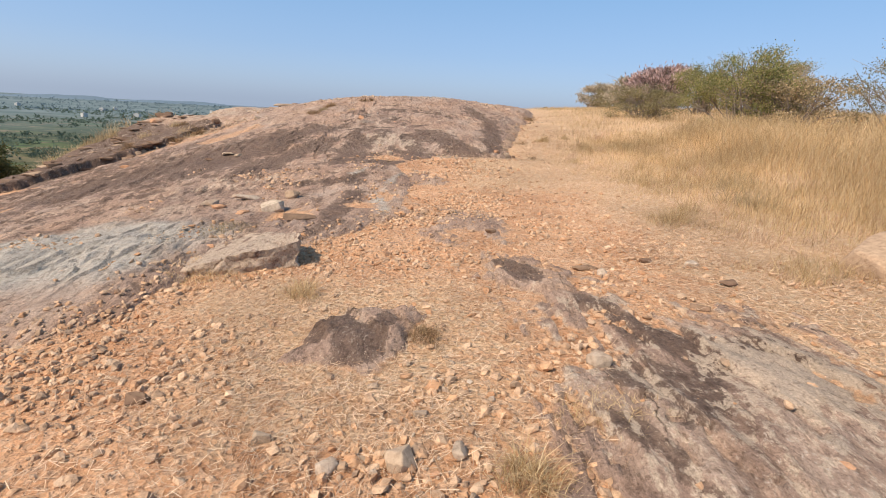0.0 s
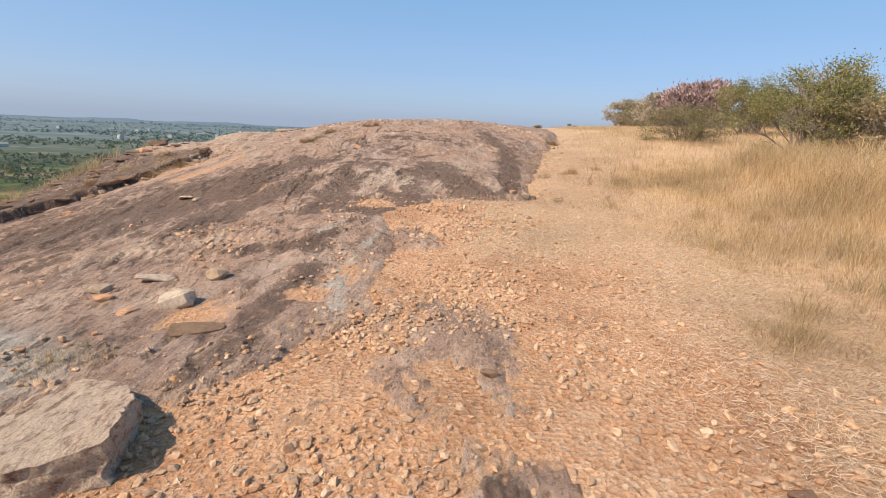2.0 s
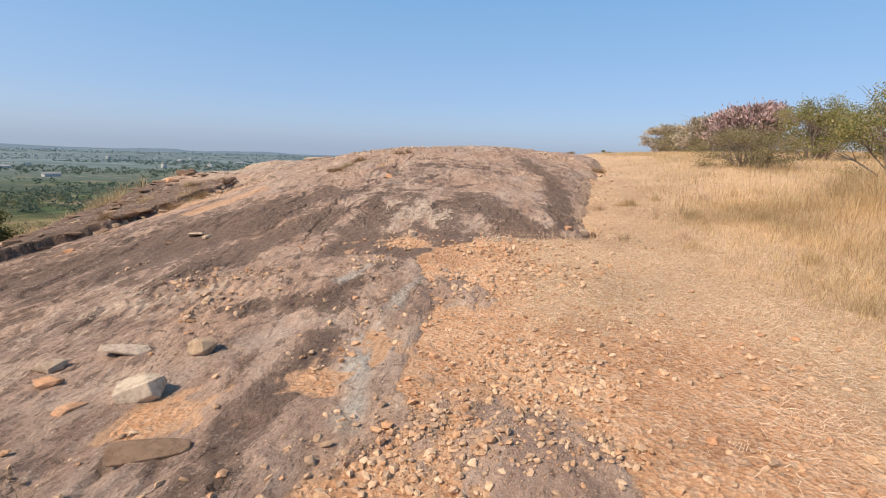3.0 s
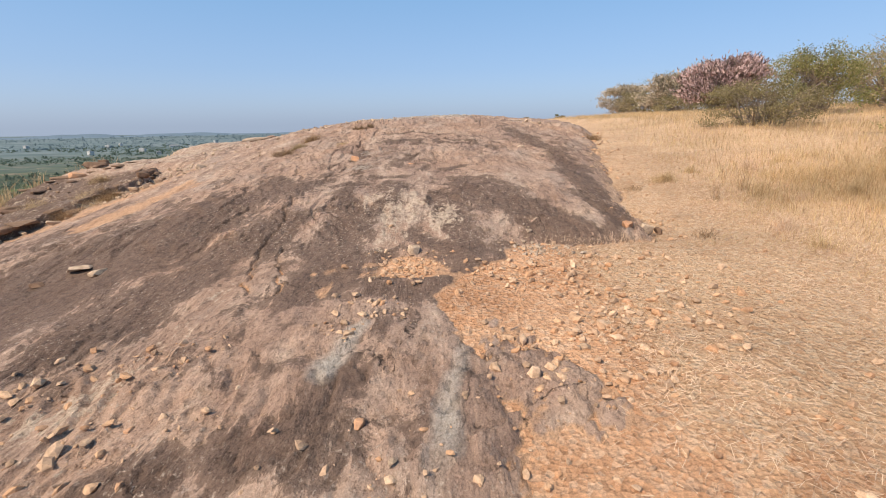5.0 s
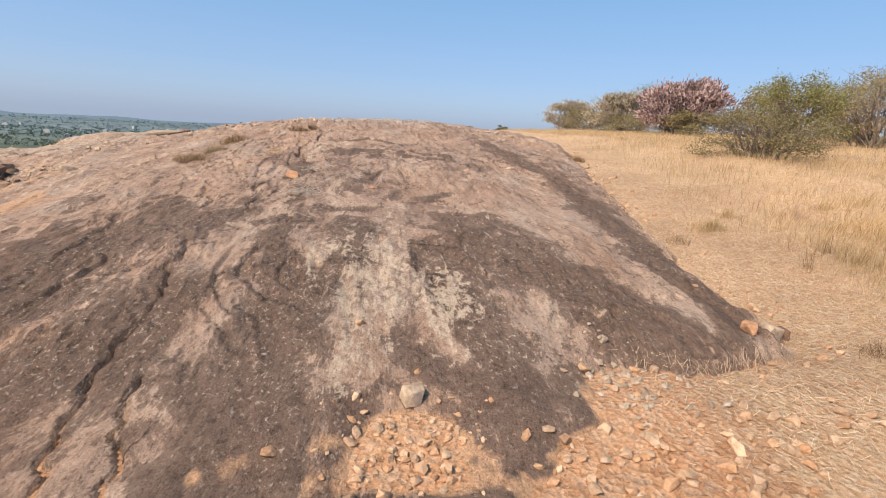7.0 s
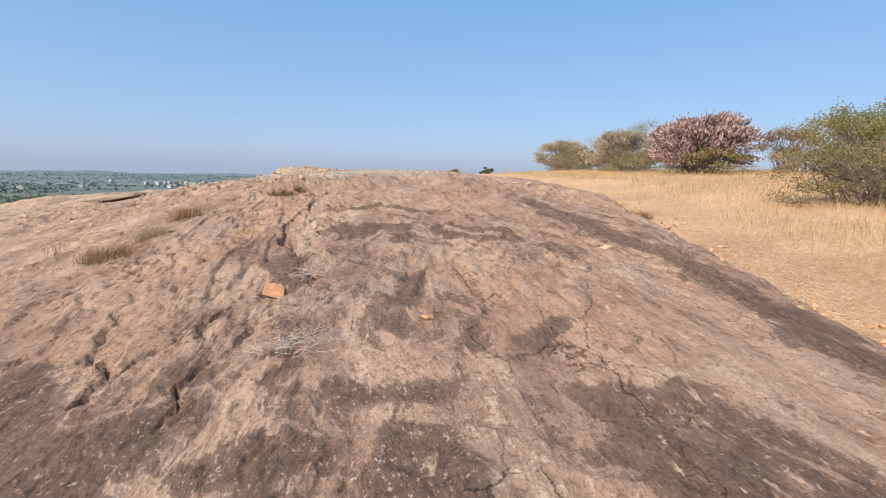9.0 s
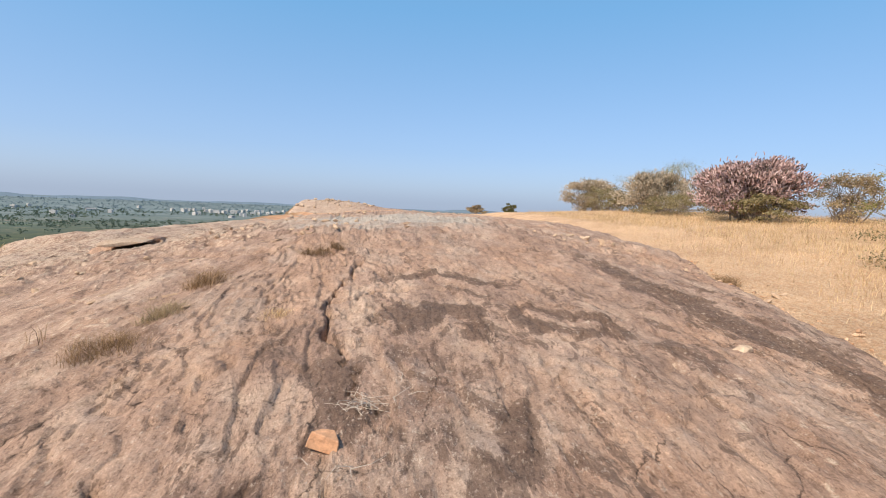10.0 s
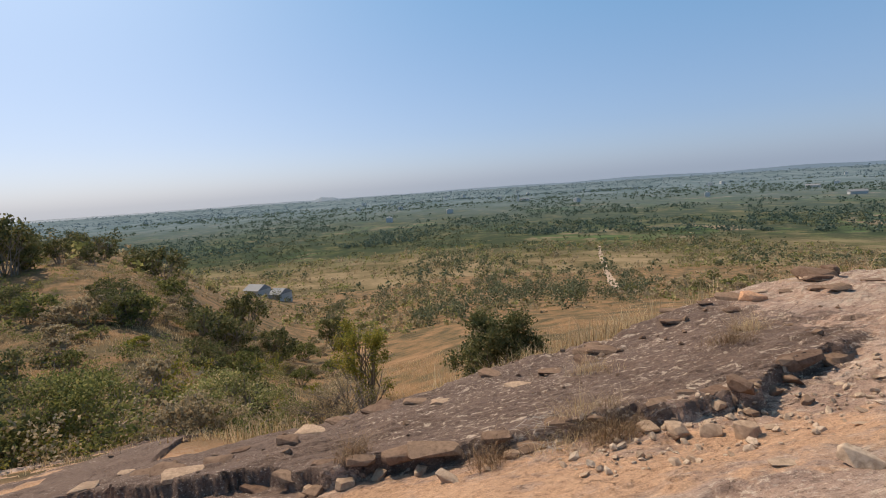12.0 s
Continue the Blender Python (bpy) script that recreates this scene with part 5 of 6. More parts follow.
def tube(points, r0, r1, sides=5):
    """A tapered bent tube as arrays."""
    P = [Vector(p) for p in points]
    V, F = [], []
    for i, p in enumerate(P):
        d = (P[min(i + 1, len(P) - 1)] - P[max(i - 1, 0)]).normalized()
        a = d.orthogonal().normalized()
        b = d.cross(a)
        r = r0 + (r1 - r0) * i / (len(P) - 1)
        V += [p + (a * math.cos(t) + b * math.sin(t)) * r for t in [2 * math.pi * j / sides for j in range(sides)]]
        if i:
            o = (i - 1) * sides
            F += [(o + j, o + (j + 1) % sides, o + sides + (j + 1) % sides, o + sides + j) for j in range(sides)]
    return np.array([tuple(v) for v in V]), np.array(F)


def join_tubes(tubes):
    V, F, n = [], [], 0
    for v, f in tubes:
        V.append(v)
        F.append(f + n)
        n += len(v)
    return np.concatenate(V), np.concatenate(F)


# dead twigs on the dome
for i, (x, y, ln, cnt) in enumerate(((-1.89, 14.27, 0.16, 70), (-1.76, 14.38, 0.16, 36), (-1.88, 15.58, 0.2, 34), (-2.02, 14.97, 0.2, 4), (-8.0, 15.6, 0.35, 40))):
    rt = random.Random(300 + i)
    tubes = []
    for _ in range(cnt):
        a, px, py = rt.uniform(0, 6.28), x + rt.gauss(0, ln * 0.5), y + rt.gauss(0, ln * 0.35)
        z = float(top(px, py)) + 0.012 + rt.uniform(0, 0.05)
        l = rt.uniform(0.3, 1.0) * ln
        tubes.append(tube([(px, py, z), (px + math.cos(a) * l * 0.5, py + math.sin(a) * l * 0.5, z + rt.uniform(0, 0.04)),
                           (px + math.cos(a + 0.3) * l, py + math.sin(a + 0.3) * l, z + rt.uniform(-0.005, 0.03))], 0.0025, 0.001, 4))
    v, f = join_tubes(tubes)
    tagged(mesh_object("twig_heap", v, f, [DEADWOOD]), "bleached dead twigs lying on the rock", "twigs", "dead twigs", "stuff")


# ---------------------------------------------------------------- shrubs
def shrub(w, h, seed, mat, label, leaves=3000, leaf=0.05, clumps=40, stems=14, cactus=False, name="shrub", bare=0.15, low=0.15):
    """A shrub: bent stems from one foot and a crown of small leaves in uneven clumps."""
    rs, rp = np.random.RandomState(seed), random.Random(seed)
    root = new(name)
    tips = []
    for _ in range(clumps):
        a, u = rp.uniform(0, 6.283), rp.random() ** 0.5
        zz = low + (1 - low) * rp.random() ** 0.7
        rad = w / 2 * u * math.sqrt(max(0.05, 1 - (max(0, zz - 0.35) / 0.72) ** 2)) * rp.uniform(0.8, 1.15)
        tips.append((math.cos(a) * rad, math.sin(a) * rad, zz * h * rp.uniform(0.82, 1.08)))
    tubes = []
    for t in tips[:stems] + tips[-stems:]:
        bx, by = rp.uniform(-0.12, 0.12) * w, rp.uniform(-0.12, 0.12) * w
        mid = (t[0] * 0.45 + bx + rp.uniform(-0.08, 0.08) * w, t[1] * 0.45 + by + rp.uniform(-0.08, 0.08) * w, t[2] * 0.6)
        tubes.append(tube([(bx, by, -0.15), mid, t], 0.012 * h + 0.01, 0.004, 4))
        for _ in range(3):
            q = (t[0] + rp.gauss(0, 0.12 * w), t[1] + rp.gauss(0, 0.12 * w), t[2] + rp.uniform(-0.02, 0.14) * h)
            tubes.append(tube([mid, ((mid[0] + q[0]) / 2 + 0.03, (mid[1] + q[1]) / 2, (mid[2] + q[2]) / 2 + 0.05), q], 0.007 * h, 0.003, 3))
    v, f = join_tubes(tubes)
    mesh_object("stem", v, f, [BARK], root)
    c = np.array(tips)[rs.randint(0, clumps, leaves)]
    p = c + rs.normal(0, 1, (leaves, 3)) * np.array([0.052 * w, 0.052 * w, 0.05 * h])
    p[:, 2] = np.clip(p[:, 2], 0.03, None)
    if cactus:
        d = p - np.array([0, 0, 0.15 * h])
        d = d / np.linalg.norm(d, axis=1)[:, None] + rs.normal(0, 0.55, (leaves, 3)) + np.array([0, 0, 0.35])
        d /= np.linalg.norm(d, axis=1)[:, None]
        ln, r = leaf * rs.uniform(1.0, 2.3, leaves), leaf * 0.36
    else:
        d = rs.normal(0, 1, (leaves, 3)) + np.array([0, 0, 0.4])
        d /= np.linalg.norm(d, axis=1)[:, None]
        ln, r = leaf * rs.uniform(0.7, 1.6, leaves), leaf * 0.4
    a = np.cross(d, rs.normal(0, 1, (leaves, 3)))
    a /= np.linalg.norm(a, axis=1)[:, None]
    b = np.cross(d, a)
    if cactus:
        tip = p + d * ln[:, None]
        v = np.stack([p + a * r, p - a * 0.5 * r + b * 0.87 * r, p - a * 0.5 * r - b * 0.87 * r, tip + a * r * .7, tip - a * 0.35 * r + b * 0.6 * r, tip - a * 0.35 * r - b * 0.6 * r], 1)
        f = np.array([(0, 1, 4), (0, 4, 3), (1, 2, 5), (1, 5, 4), (2, 0, 3), (2, 3, 5), (3, 4, 5)])[None] + 6 * np.arange(leaves)[:, None, None]
        f = f.reshape(-1, 3)
    else:
        v = np.stack([p - d * ln[:, None] / 2, p + a * r, p + d * ln[:, None] / 2, p - a * r + b * r * 0.3], 1)
        f = np.arange(4)[None] + 4 * np.arange(leaves)[:, None]
    mesh_object("crown", v.reshape(-1, 3), f, [mat], root)
    return tagged(root, label, "shrub")


def stand(ob, x, y, turn=0.0, sink=0.05):
    ob.matrix_world = pose(x, y, float(top(x, y)) - sink, 0, 0, turn)
    return ob


stand(shrub(3.3, 2.2, 401, GREENLEAF, "leafy olive-green shrub standing in dry grass", 15000, 0.045, 70, 18, low=0.1), 9.8, 15.0)
stand(shrub(3.3, 1.25, 402, DUSTYLEAF, "low brownish-green shrub in dry grass", 12000, 0.036, 90, 24, low=0.0), 8.6, 19.6)
stand(shrub(3.4, 2.15, 403, GREENLEAF, "tall olive-green shrub at the meadow's edge", 13000, 0.048, 60, 20), 13.0, 23.8)
stand(shrub(4.2, 2.5, 404, BROWNLEAF, "brown twiggy shrub at the meadow's edge", 8000, 0.045, 60, 26), 15.9, 23.4)
stand(shrub(5.2, 2.55, 405, PINKLEAF, "broad pinkish candelabra cactus bush", 14000, 0.08, 130, 18, True, low=0.3), 14.9, 33.6)
stand(shrub(3.6, 1.2, 406, DUSTYLEAF, "green undergrowth below the cactus bush", 3000, 0.09, 40, 10), 14.4, 32.0)
stand(shrub(3.4, 2.1, 407, BROWNLEAF, "dull brown shrub beside the cactus bush", 8000, 0.06, 40, 14), 18.0, 31.6)
stand(shrub(5.4, 2.9, 408, PALELEAF, "pale grey-green candelabra cactus bush", 7500, 0.085, 60, 14, True, low=0.2), 18.1, 47.0)
stand(shrub(6.4, 3.7, 409, GREENLEAF, "olive-green shrub behind the cactus bushes", 8000, 0.065, 55, 16), 20.6, 50.0)
stand(shrub(6.4, 3.2, 410, PALELEAF, "pale grey-green candelabra cactus bush", 7500, 0.09, 60, 14, True, low=0.1), 19.6, 61.5)
stand(shrub(5.0, 2.4, 411, DUSTYLEAF, "small green shrub between the cactus bushes", 2400, 0.09, 30, 10), 18.6, 56.0)
stand(shrub(3.8, 2.6, 412, DUSTYLEAF, "feathery green shrub in dry grass", 14000, 0.045, 80, 12, low=0.1), 13.8, 13.4)
stand(shrub(3.4, 1.5, 413, BROWNLEAF, "brown shrub in tall dry grass", 4200, 0.06, 44, 16), 10.6, 14.2)
stand(shrub(3.6, 1.4, 414, BROWNLEAF, "brown shrub in tall dry grass", 4200, 0.06, 44, 16), 12.6, 16.6)
stand(shrub(2.6, 1.8, 415, BROWNLEAF, "bare brown shrub in tall dry grass", 1800, 0.05, 40, 26), 14.6, 14.2)
stand(shrub(4.6, 2.5, 416, GREENLEAF, "olive-green shrub at the meadow's edge", 10000, 0.055, 44, 26), 18.2, 26.8)
stand(shrub(5.2, 1.3, 426, DUSTYLEAF, "low dusty undergrowth before the cactus bushes", 5000, 0.075, 60, 14, low=0.0), 17.3, 43.0)
stand(shrub(4.6, 1.2, 427, BROWNLEAF, "low brown undergrowth before the cactus bushes", 4500, 0.07, 60, 14, low=0.0), 17.6, 36.5)
stand(shrub(5.4, 1.6, 428, DUSTYLEAF, "low dusty undergrowth between the cactus bushes", 4500, 0.085, 60, 14, low=0.0), 19.0, 54.0)
stand(shrub(2.6, 1.6, 417, DARKLEAF, "small dark shrub on the far crest", 2000, 0.16, 24, 10), 19.5, 92.0)
stand(shrub(3.6, 1.3, 418, BROWNLEAF, "low brown shrub on the far crest", 2000, 0.16, 24, 10), 12.5, 86.0)
stand(shrub(2.7, 2.6, 419, DARKLEAF, "dark red-tinged bush below the rock flank", 17000, 0.075, 70, 14, low=0.1), -15.9, 16.9)
stand(shrub(3.8, 2.5, 420, BROWNLEAF, "grey twiggy bush below the rock flank", 6500, 0.05, 40, 26), -19.0, 12.2)
stand(shrub(3.4, 2.1, 421, GREENLEAF, "green bush below the rock flank", 7000, 0.07, 50, 14), -18.0, 9.0)
stand(shrub(4.2, 2.1, 422, OLIVELEAF, "broad olive-green bush below the rock flank", 9000, 0.07, 60, 14), -15.8, 6.0)
stand(shrub(3.0, 4.0, 423, YELLOWLEAF, "tall yellow-green bush on the hillside", 6500, 0.08, 30, 10), -26.0, 12.4)
stand(shrub(2.0, 0.8, 424, BROWNLEAF, "low brown bush below the rock flank", 4000, 0.06, 36, 14), -14.0, 9.6)
stand(shrub(2.4, 1.0, 425, OLIVELEAF, "olive-green bush below the rock flank", 5000, 0.06, 40, 14), -13.0, 4.2)

kinds = [shrub(3.0, 1.8, 431, OLIVELEAF, "olive-green scrub bush on the hillside", 1100, 0.16, 30, 8),
         shrub(2.6, 1.5, 432, BROWNLEAF, "brown scrub bush on the hillside", 1000, 0.145, 30, 10),
         shrub(3.4, 2.6, 433, DARKLEAF, "dark green scrub bush on the hillside", 1200, 0.18, 30, 8),
         shrub(2.2, 1.1, 434, YELLOWLEAF, "yellow-green scrub bush on the hillside", 1100, 0.12, 22, 8),
         shrub(5.0, 4.4, 435, DARKLEAF, "dark round-crowned tree on the hillside", 1500, 0.29, 40, 8, name="tree", low=0.3)]
for ob in kinds:
    ob["group"] = "hillside scrub"
rr = random.Random(17)
placed = [(-48.0, -18.0, 4), (-62.0, -12.0, 4), (-57.0, -2.0, 4), (-38.0, -4.0, 2), (-36.0, 2.0, 2), (-44.0, 4.0, 4), (-30.0, -2.0, 0), (-66.0, 6.0, 4)]
while len(placed) < 200:
    a, d = radians(rr.uniform(-40, 55) if len(placed) % 2 else rr.uniform(8, 52)), 9.5 + (190 if len(placed) % 2 else 60) * rr.random() ** 1.1
    x, y = -6 - math.cos(a) * d, 14 - math.sin(a) * d
    if x < -12.6 - rr.random() and (y < 10 or d > 75) and vnoise(np.array(x * 0.06), np.array(y * 0.06)) > 0.22 + 0.25 * rr.random():
        placed.append((x, y, rr.choices(range(5), (5, 4, 3, 2, 1 if d > 40 else 0))[0]))
first = set()
for x, y, k in placed:
    s = rr.uniform(0.4, 1.1) * (0.75 if math.hypot(x + 6, y - 14) < 30 else 1)
    m = pose(x, y, float(top(x, y)) - 0.08, 0, 0, rr.uniform(0, 360))
    ob = kinds[k]
    if k in first:
        ob = copy_thing(kinds[k], m)
    first.add(k)
    ob.matrix_world = m @ Matrix.Diagonal((s, s, s * rr.uniform(0.85, 1.15), 1))

# dry grass on the hillside
rs1 = np.random.RandomState(51)
gx, gy = -12 - 26 * rs1.rand(60000) ** 1.6, rs1.uniform(-6, 34, 60000)
k = (gx < -12.0 + 0.6 * fbm(gx, gy, 2)) & (rs1.rand(60000) < 0.25 + smooth(-0.2, 0.4, fbm(gx * 0.3, gy * 0.3, 3))) & ~on_rock(gx, gy)
gx, gy = gx[k], gy[k]
blades("dry_grass", gx, gy, (0.12 + 0.3 * rs1.rand(len(gx))) * (0.5 + 0.5 * smooth(-12, -15, gx)), 0.008 + 0.010 * rs1.rand(len(gx)), STRAW, "dry brown grass on the hillside below the rock", 52, 1.1)

gx, gy = rs1.uniform(-15.5, -11.6, 16000), rs1.uniform(11.0, 30.0, 16000)
k = (rs1.rand(16000) < smooth(-0.2, 0.3, fbm(gx * 0.6, gy * 0.6, 3))) & ~on_rock(gx, gy)
gx, gy = gx[k], gy[k]
blades("dry_grass", gx, gy, 0.25 + 0.45 * rs1.rand(len(gx)), 0.006 + 0.008 * rs1.rand(len(gx)), STRAW, "pale dry grass along the rim of the rock", 53, 0.9)


def scrub_mass(name, x, y, w, h, leaves, leaf, mat, label, category, seed):
    """Many bushes or trees too far to tell apart: each a ragged cloud of leaf clumps."""
    rs = np.random.RandomState(seed)
    n = len(x)
    c = rs.normal(0, 0.24, (n, 9, 3)) + np.array([0, 0, 0.55])
    p = c[np.arange(n)[:, None], rs.randint(0, 9, (n, leaves))] + rs.normal(0, 0.11, (n, leaves, 3))
    p[..., 2] = np.clip(p[..., 2], 0.02, 1.1)
    p = p * np.stack([w, w, h], 1)[:, None] + np.stack([x, y, soil(x, y)], 1)[:, None]
    u = rs.normal(0, 1, (n, leaves, 3))
    v = np.cross(u, rs.normal(0, 1, (n, leaves, 3)))
    u *= (leaf * w[:, None, None]) / np.linalg.norm(u, axis=2)[..., None]
    v *= (leaf * w[:, None, None] * 0.7) / np.linalg.norm(v, axis=2)[..., None]
    q = np.stack([p - u, p + v, p + u, p - v], 2).reshape(-1, 3)
    f = np.arange(4)[None] + 4 * np.arange(n * leaves)[:, None]
    return tagged(mesh_object(name, q, f, [mat]), label, category, kind="stuff")


for i, (cnt, mat, label) in enumerate(((8000, GREENLEAF, "olive-green scrub over the lower hillside"), (7000, BROWNLEAF, "brown scrub over the lower hillside"), (6000, DUSTYLEAF, "dusty scrub over the lower hillside"))):
    rs = np.random.RandomState(70 + i)
    a, r = np.radians(rs.uniform(-75, 58, cnt)), 16 + 430 * rs.rand(cnt) ** 1.1
    x, y = -6 - np.cos(a) * r, 14 - np.sin(a) * r
    k = (x < -13.5) & ((y < 9) | (r > 42)) & (r > 58) & (fbm(x * 0.07 + i, y * 0.07, 4) > -0.05 + 0.3 * rs.rand(cnt))
    x, y = x[k], y[k]
    w = (0.45 + 1.5 * rs.rand(len(x)) ** 2.5) * (1 + r[k] / 190)
    scrub_mass("scrub", x, y, w, w * rs.uniform(0.5, 0.95, len(x)), 20, 0.14, mat, label, "scrub", 80 + i)
for i, (cnt, mat, label) in enumerate(((430, OLIVELEAF, "leafy green scrub below the rock flank"), (220, YELLOWLEAF, "yellow-green scrub below the rock flank"), (680, BROWNLEAF, "brown dry scrub below the rock flank"))):
    rs = np.random.RandomState(95 + i)
    a, r = np.radians(rs.uniform(14, 62, cnt)), 9 + 46 * rs.rand(cnt) ** 0.9
    x, y = -6 - np.cos(a) * r, 14 - np.sin(a) * r
    k = (x < -12.8) & (fbm(x * 0.12 + i * 3, y * 0.12, 3) > -0.2)
    x, y = x[k], y[k]
    w = rs.uniform(0.5, 1.5, len(x))
    scrub_mass("scrub", x, y, w, w * rs.uniform(0.5, 0.9, len(x)), 150, 0.038, mat, label, "scrub", 98 + i)
rs = np.random.RandomState(89)
a, r = np.radians(rs.uniform(-30, 48, 420)), 60 + 120 * rs.rand(420)
x, y = -6 - np.cos(a) * r, 14 - np.sin(a) * r
k = fbm(x * 0.03 + 2, y * 0.03, 3) > 0.0
x, y = x[k], y[k]
w = rs.uniform(2.0, 4.2, len(x))
scrub_mass("scrub", x, y, w, w * rs.uniform(0.7, 1.1, len(x)), 160, 0.05, WOODS, "belt of small trees on the lower hillside", "scrub", 88)
rs = np.random.RandomState(90)
r, a = 190 + 560 * rs.rand(9000) ** 0.8, np.radians(rs.uniform(3, 130, 9000))
x, y = -np.sin(a) * r, np.cos(a) * r
k = vnoise(x * 0.009 + 3, y * 0.018) * 0.6 + vnoise(x * 0.035, y * 0.035) * 0.4 > 0.56 - 0.08 * smooth(350, 600, r) + 0.08 * rs.rand(9000)
x, y = x[k], y[k]
w = rs.uniform(1.6, 4.4, len(x))
scrub_mass("far_woods", x, y, w, w * rs.uniform(0.7, 1.2, len(x)), 22, 0.15, WOODS, "scattered dark green trees at the foot of the hill", "woods", 91)


# ---------------------------------------------------------------- the plain
def woods(n, r0, r1, a0, a1, size, seed, label, leaves, mat):
    """Far trees in long belts between the fields."""
    rs = np.random.RandomState(seed)
    r = r0 + (r1 - r0) * rs.rand(n) ** 1.3
    a = np.radians(rs.uniform(a0, a1, n))
    x, y = -np.sin(a) * r, np.cos(a) * r
    k = vnoise(a * 7 + 3 + 0.8 * fbm(x * 0.004, y * 0.004, 2), r * 0.009) * 0.65 + vnoise(a * 30, r * 0.03) * 0.35 > 0.46 + 0.12 * rs.rand(n)
    x, y, r = x[k], y[k], r[k]
    w = size * rs.uniform(0.5, 1.3, len(x)) * (0.75 + r / r1 * 0.6)
    scrub_mass("far_woods", x, y, w, w * rs.uniform(0.45, 0.8, len(x)), leaves, 0.2, mat, label, "woods", seed + 1)


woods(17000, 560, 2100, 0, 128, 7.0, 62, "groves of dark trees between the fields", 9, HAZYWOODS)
woods(11000, 1900, 4300, -5, 128, 11.0, 64, "groves tinted with haze far out on the plain", 5, FARHAZYWOODS)


def box(bm, x0, x1, y0, y1, z0, z1):
    m = Matrix.Translation(((x0 + x1) / 2, (y0 + y1) / 2, (z0 + z1) / 2)) @ Matrix.Diagonal((x1 - x0, y1 - y0, z1 - z0, 1))
    bmesh.ops.create_cube(bm, size=1, matrix=m)


def house(w, d, h, roof, label, gable=False):
    root = new("house")
    bm = bmesh.new()
    box(bm, -w / 2, w / 2, -d / 2, d / 2, -1, h)
    part("wall", bm, WHITEWALL, root)
    bm = bmesh.new()
    if gable:
        vs = [bm.verts.new(p) for p in ((-w * .54, -d * .56, h), (w * .54, -d * .56, h), (w * .54, d * .56, h), (-w * .54, d * .56, h), (-w * .54, 0, h + d * .28), (w * .54, 0, h + d * .28))]
        for f in ((0, 1, 5, 4), (2, 3, 4, 5), (0, 4, 3), (1, 2, 5), (3, 2, 1, 0)):
            bm.faces.new([vs[i] for i in f])
    else:
        box(bm, -w * .52, w * .52, -d * .52, d * .52, h, h + 0.5)
        box(bm, -w * .2, w * .1, -d * .2, d * .2, h + 0.5, h + 2.2)
    part("roof", bm, roof, root)
    return tagged(root, label, "house", "houses on the plain")


flat_house = house(14, 10, 9, WHITEWALL, "white flat-roofed house far out on the plain")
shed = house(26, 11, 5, GREYROOF, "long white shed with a grey gable roof on the plain", True)
rr = random.Random(77)
spots = [(flat_house, -560 + rr.gauss(0, 95), 1926 + rr.gauss(0, 130)) for _ in range(46)]
spots += [(flat_house, -math.sin(a) * d, math.cos(a) * d) for a, d in [(radians(rr.uniform(8, 105)), rr.uniform(800, 2400)) for _ in range(26)]]
spots += [(shed, -776, 811), (shed, -700, 1250), (shed, -1469, 417), (shed, -1050, 980), (shed, -420, 1500), (shed, -900, 1700), (shed, -250, 1650)]
used = set()
for ob, x, y in spots:
    m = pose(x, y, PLAIN, 0, 0, rr.uniform(0, 180))
    if ob in used:
        copy_thing(ob, m)
    else:
        ob.matrix_world = m
        used.add(ob)
tower = new("water_tower")
bm = bmesh.new()
bmesh.ops.create_cone(bm, cap_ends=True, segments=12, radius1=2.5, radius2=2, depth=26, matrix=Matrix.Translation((0, 0, 13)))
part("shaft", bm, WHITEWALL, tower)
bm = bmesh.new()
bmesh.ops.create_cone(bm, cap_ends=True, segments=16, radius1=4, radius2=6, depth=7, matrix=Matrix.Translation((0, 0, 29)))
part("tank", bm, WHITEWALL, tower)
tower.matrix_world = pose(-1462, 395, PLAIN)
tagged(tower, "white water tower beside a shed on the plain", "tower")
for x, y, w, roof, label in ((-178, -34, 6.5, BLUEROOF, "shed with a blue sheet roof at the hill's foot"), (-176, -26, 5, GREYROOF, "shed with a grey roof at the hill's foot")):
    s = house(w, 6, 2.6, roof, label, True)
    s.children[0].data.materials[0] = GREYROOF
    s.matrix_world = pose(x, y, float(top(x, y)), 0, 0, 60)

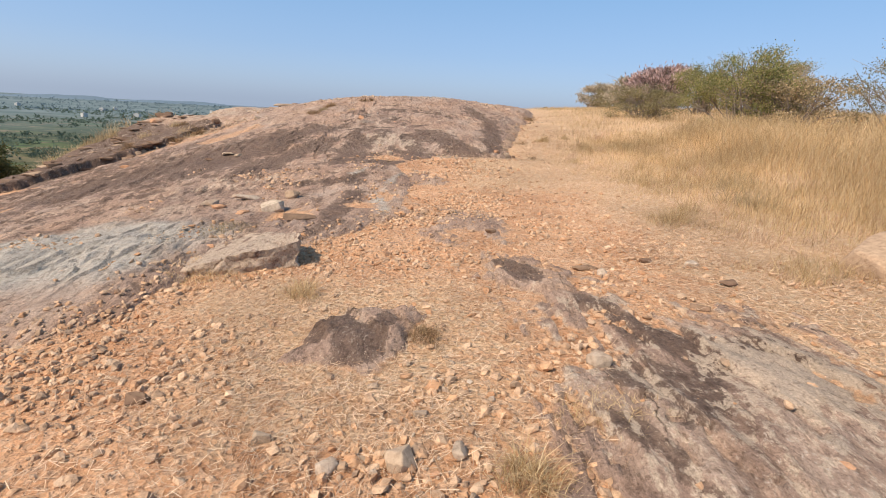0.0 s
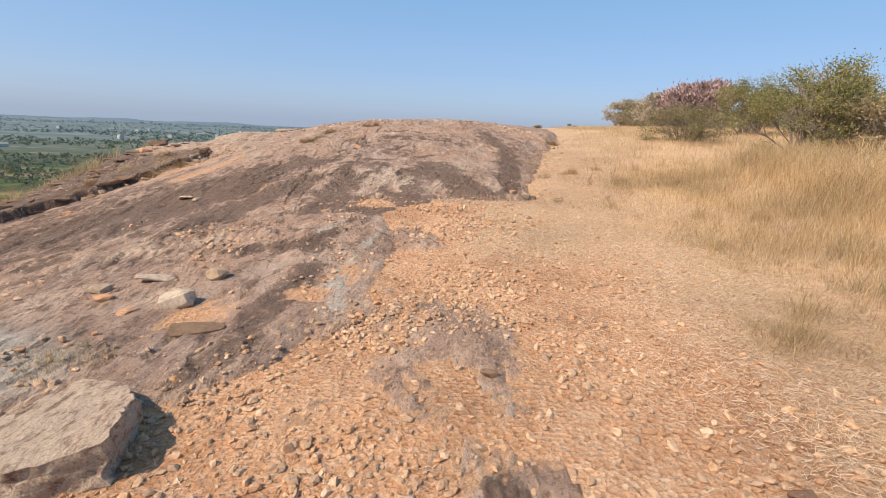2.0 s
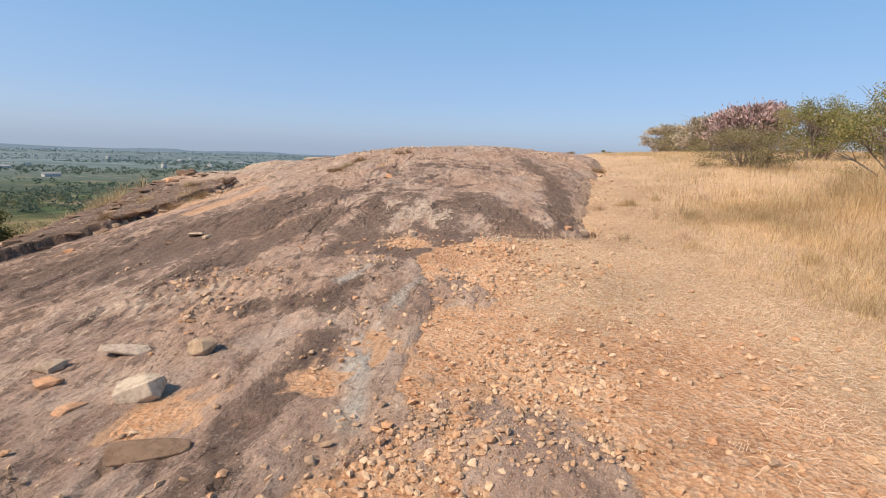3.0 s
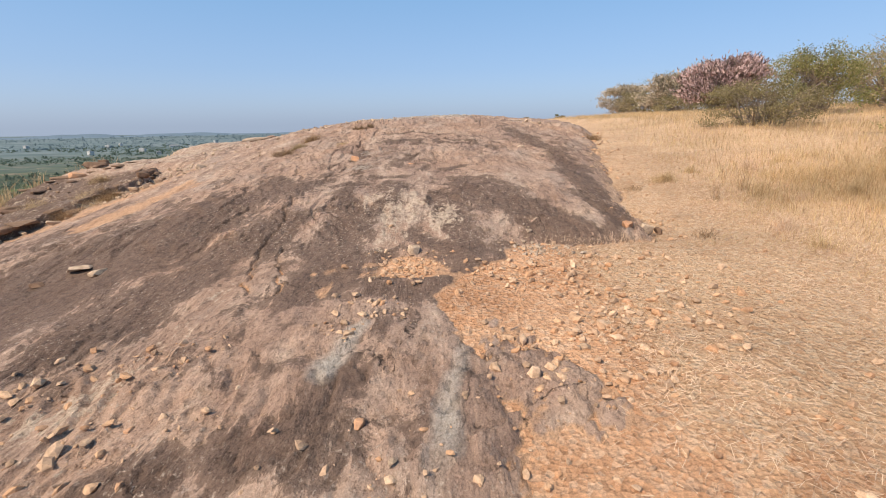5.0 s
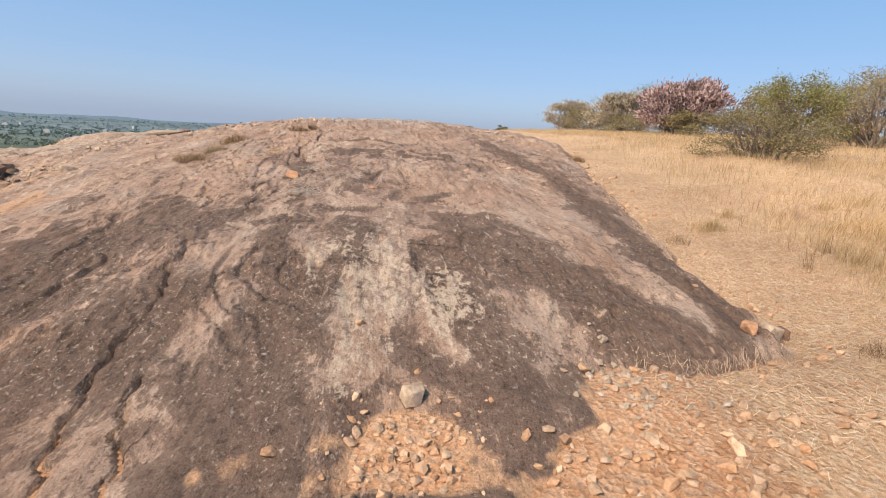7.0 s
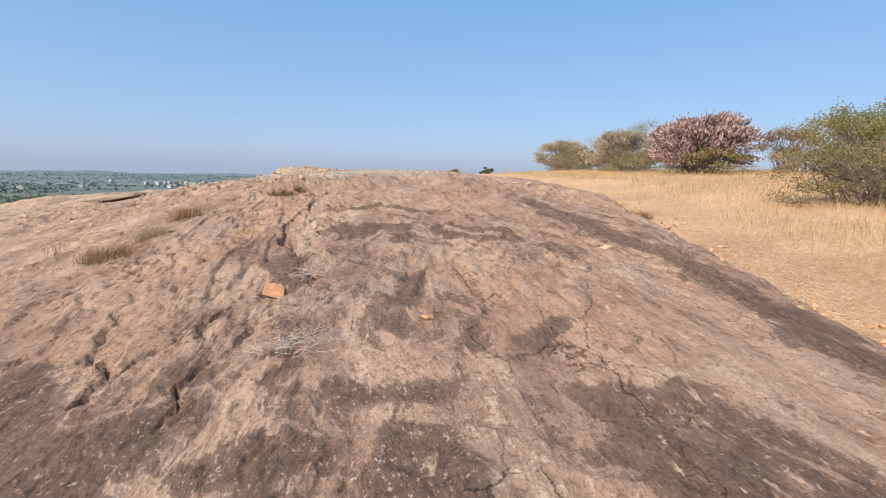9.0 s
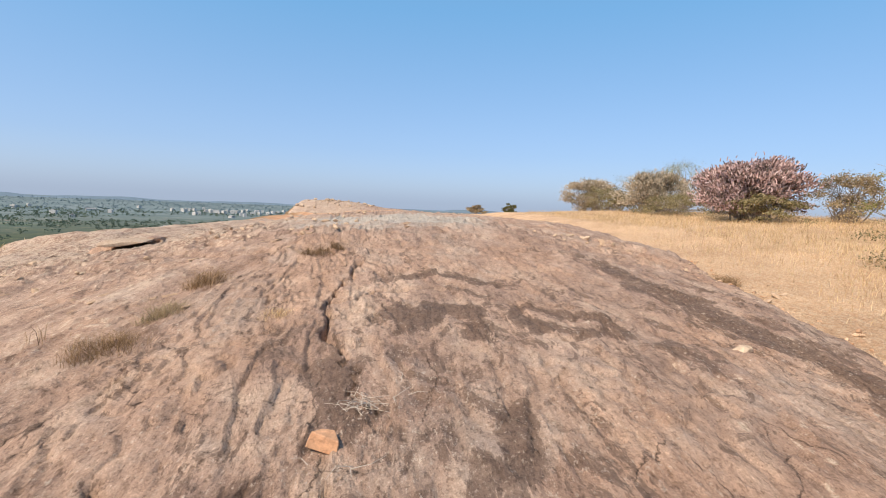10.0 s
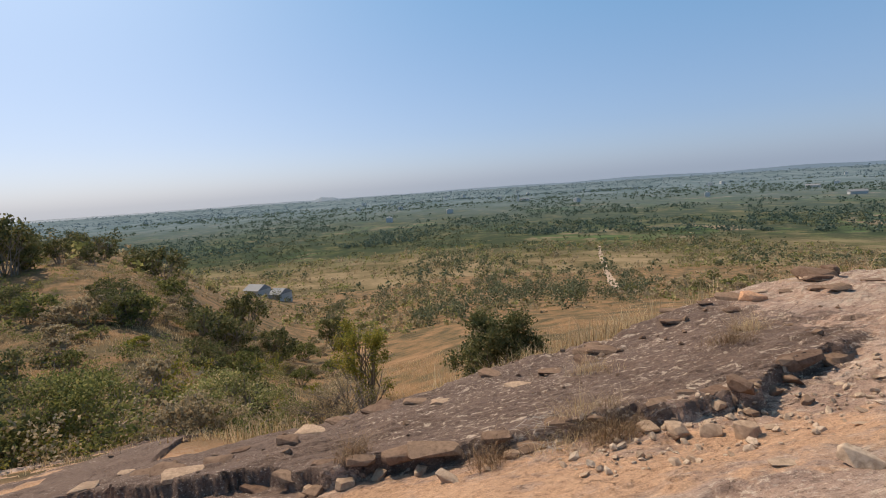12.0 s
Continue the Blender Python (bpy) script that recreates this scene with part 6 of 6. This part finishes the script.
# the straight dirt road
t = np.linspace(0, 1, 40)
rx, ry = -100 - 280 * t, 60 + 116 * t
nx, ny = -0.383, 0.924
w = 1.7 + 0.6 * fbm(t * 9, t * 0, 2)
V = np.concatenate([np.stack([rx - nx * w, ry + ny * w * -1, soil(rx - nx * w, ry - ny * w) + 0.4], 1), np.stack([rx + nx * w, ry + ny * w, soil(rx + nx * w, ry + ny * w) + 0.4], 1)])
i = np.arange(39)
tagged(mesh_object("road", V, np.stack([i, i + 1, i + 41, i + 40], 1), [DIRTROAD]), "pale straight dirt road across the scrub", "road", kind="structure")

# low hills on the horizon, the haze before them put into their colour
def far_hill(a, d, w, h, seed):
    s = np.linspace(-1, 1, 60)
    prof = 0.5 * h * (1 - s ** 2) * (0.75 + 0.4 * fbm(s * 1.5 + seed, s * 0 + seed, 3))
    cx, cy = -math.sin(radians(a)) * d, math.cos(radians(a)) * d
    tx, ty = math.cos(radians(a)), math.sin(radians(a))
    X, Y = cx + tx * s * w / 2, cy + ty * s * w / 2
    bx, by = -math.sin(radians(a)) * 150, math.cos(radians(a)) * 150
    V = np.concatenate([np.stack([X, Y, X * 0 + PLAIN - 5], 1), np.stack([X + bx, Y + by, PLAIN + np.maximum(prof, 0)], 1), np.stack([X + 2 * bx, Y + 2 * by, X * 0 + PLAIN - 5], 1)])
    i = np.arange(59)
    F = np.concatenate([np.stack([i, i + 1, i + 61, i + 60], 1), np.stack([i + 60, i + 61, i + 121, i + 120], 1)])
    tagged(mesh_object("backdrop", V, F, [HAZYHILLS], smooth_faces=True), "low hill on the horizon tinted with haze", "hill", kind="structure")


for i, (a, d, w, h) in enumerate(((2, 4300, 520, 62), (-11, 4300, 700, 75), (27, 4400, 900, 55), (36, 4400, 700, 75), (48, 4400, 1500, 60), (14, 4400, 900, 48), (97, 3900, 260, 80), (104, 4200, 900, 45), (62, 4450, 1500, 52), (78, 4450, 1500, 48))):
    far_hill(a, d, w, h, i * 3.7)


# an added last rise of the plain closes the horizon, haze in its colour
a = np.radians(np.linspace(-60, 200, 400))
rise = PLAIN + 7 + 3 * fbm(a * 9, a * 0 + 4, 4)
V = np.concatenate([np.stack([-np.sin(a) * 4250, np.cos(a) * 4250, a * 0 + PLAIN - 2], 1), np.stack([-np.sin(a) * 4650, np.cos(a) * 4650, rise], 1)])
i = np.arange(399)
tagged(mesh_object("backdrop", V, np.stack([i, i + 1, i + 401, i + 400], 1), [HAZYHILLS], smooth_faces=True), "long added rise closing the plain, tinted with haze", "hill", kind="structure")
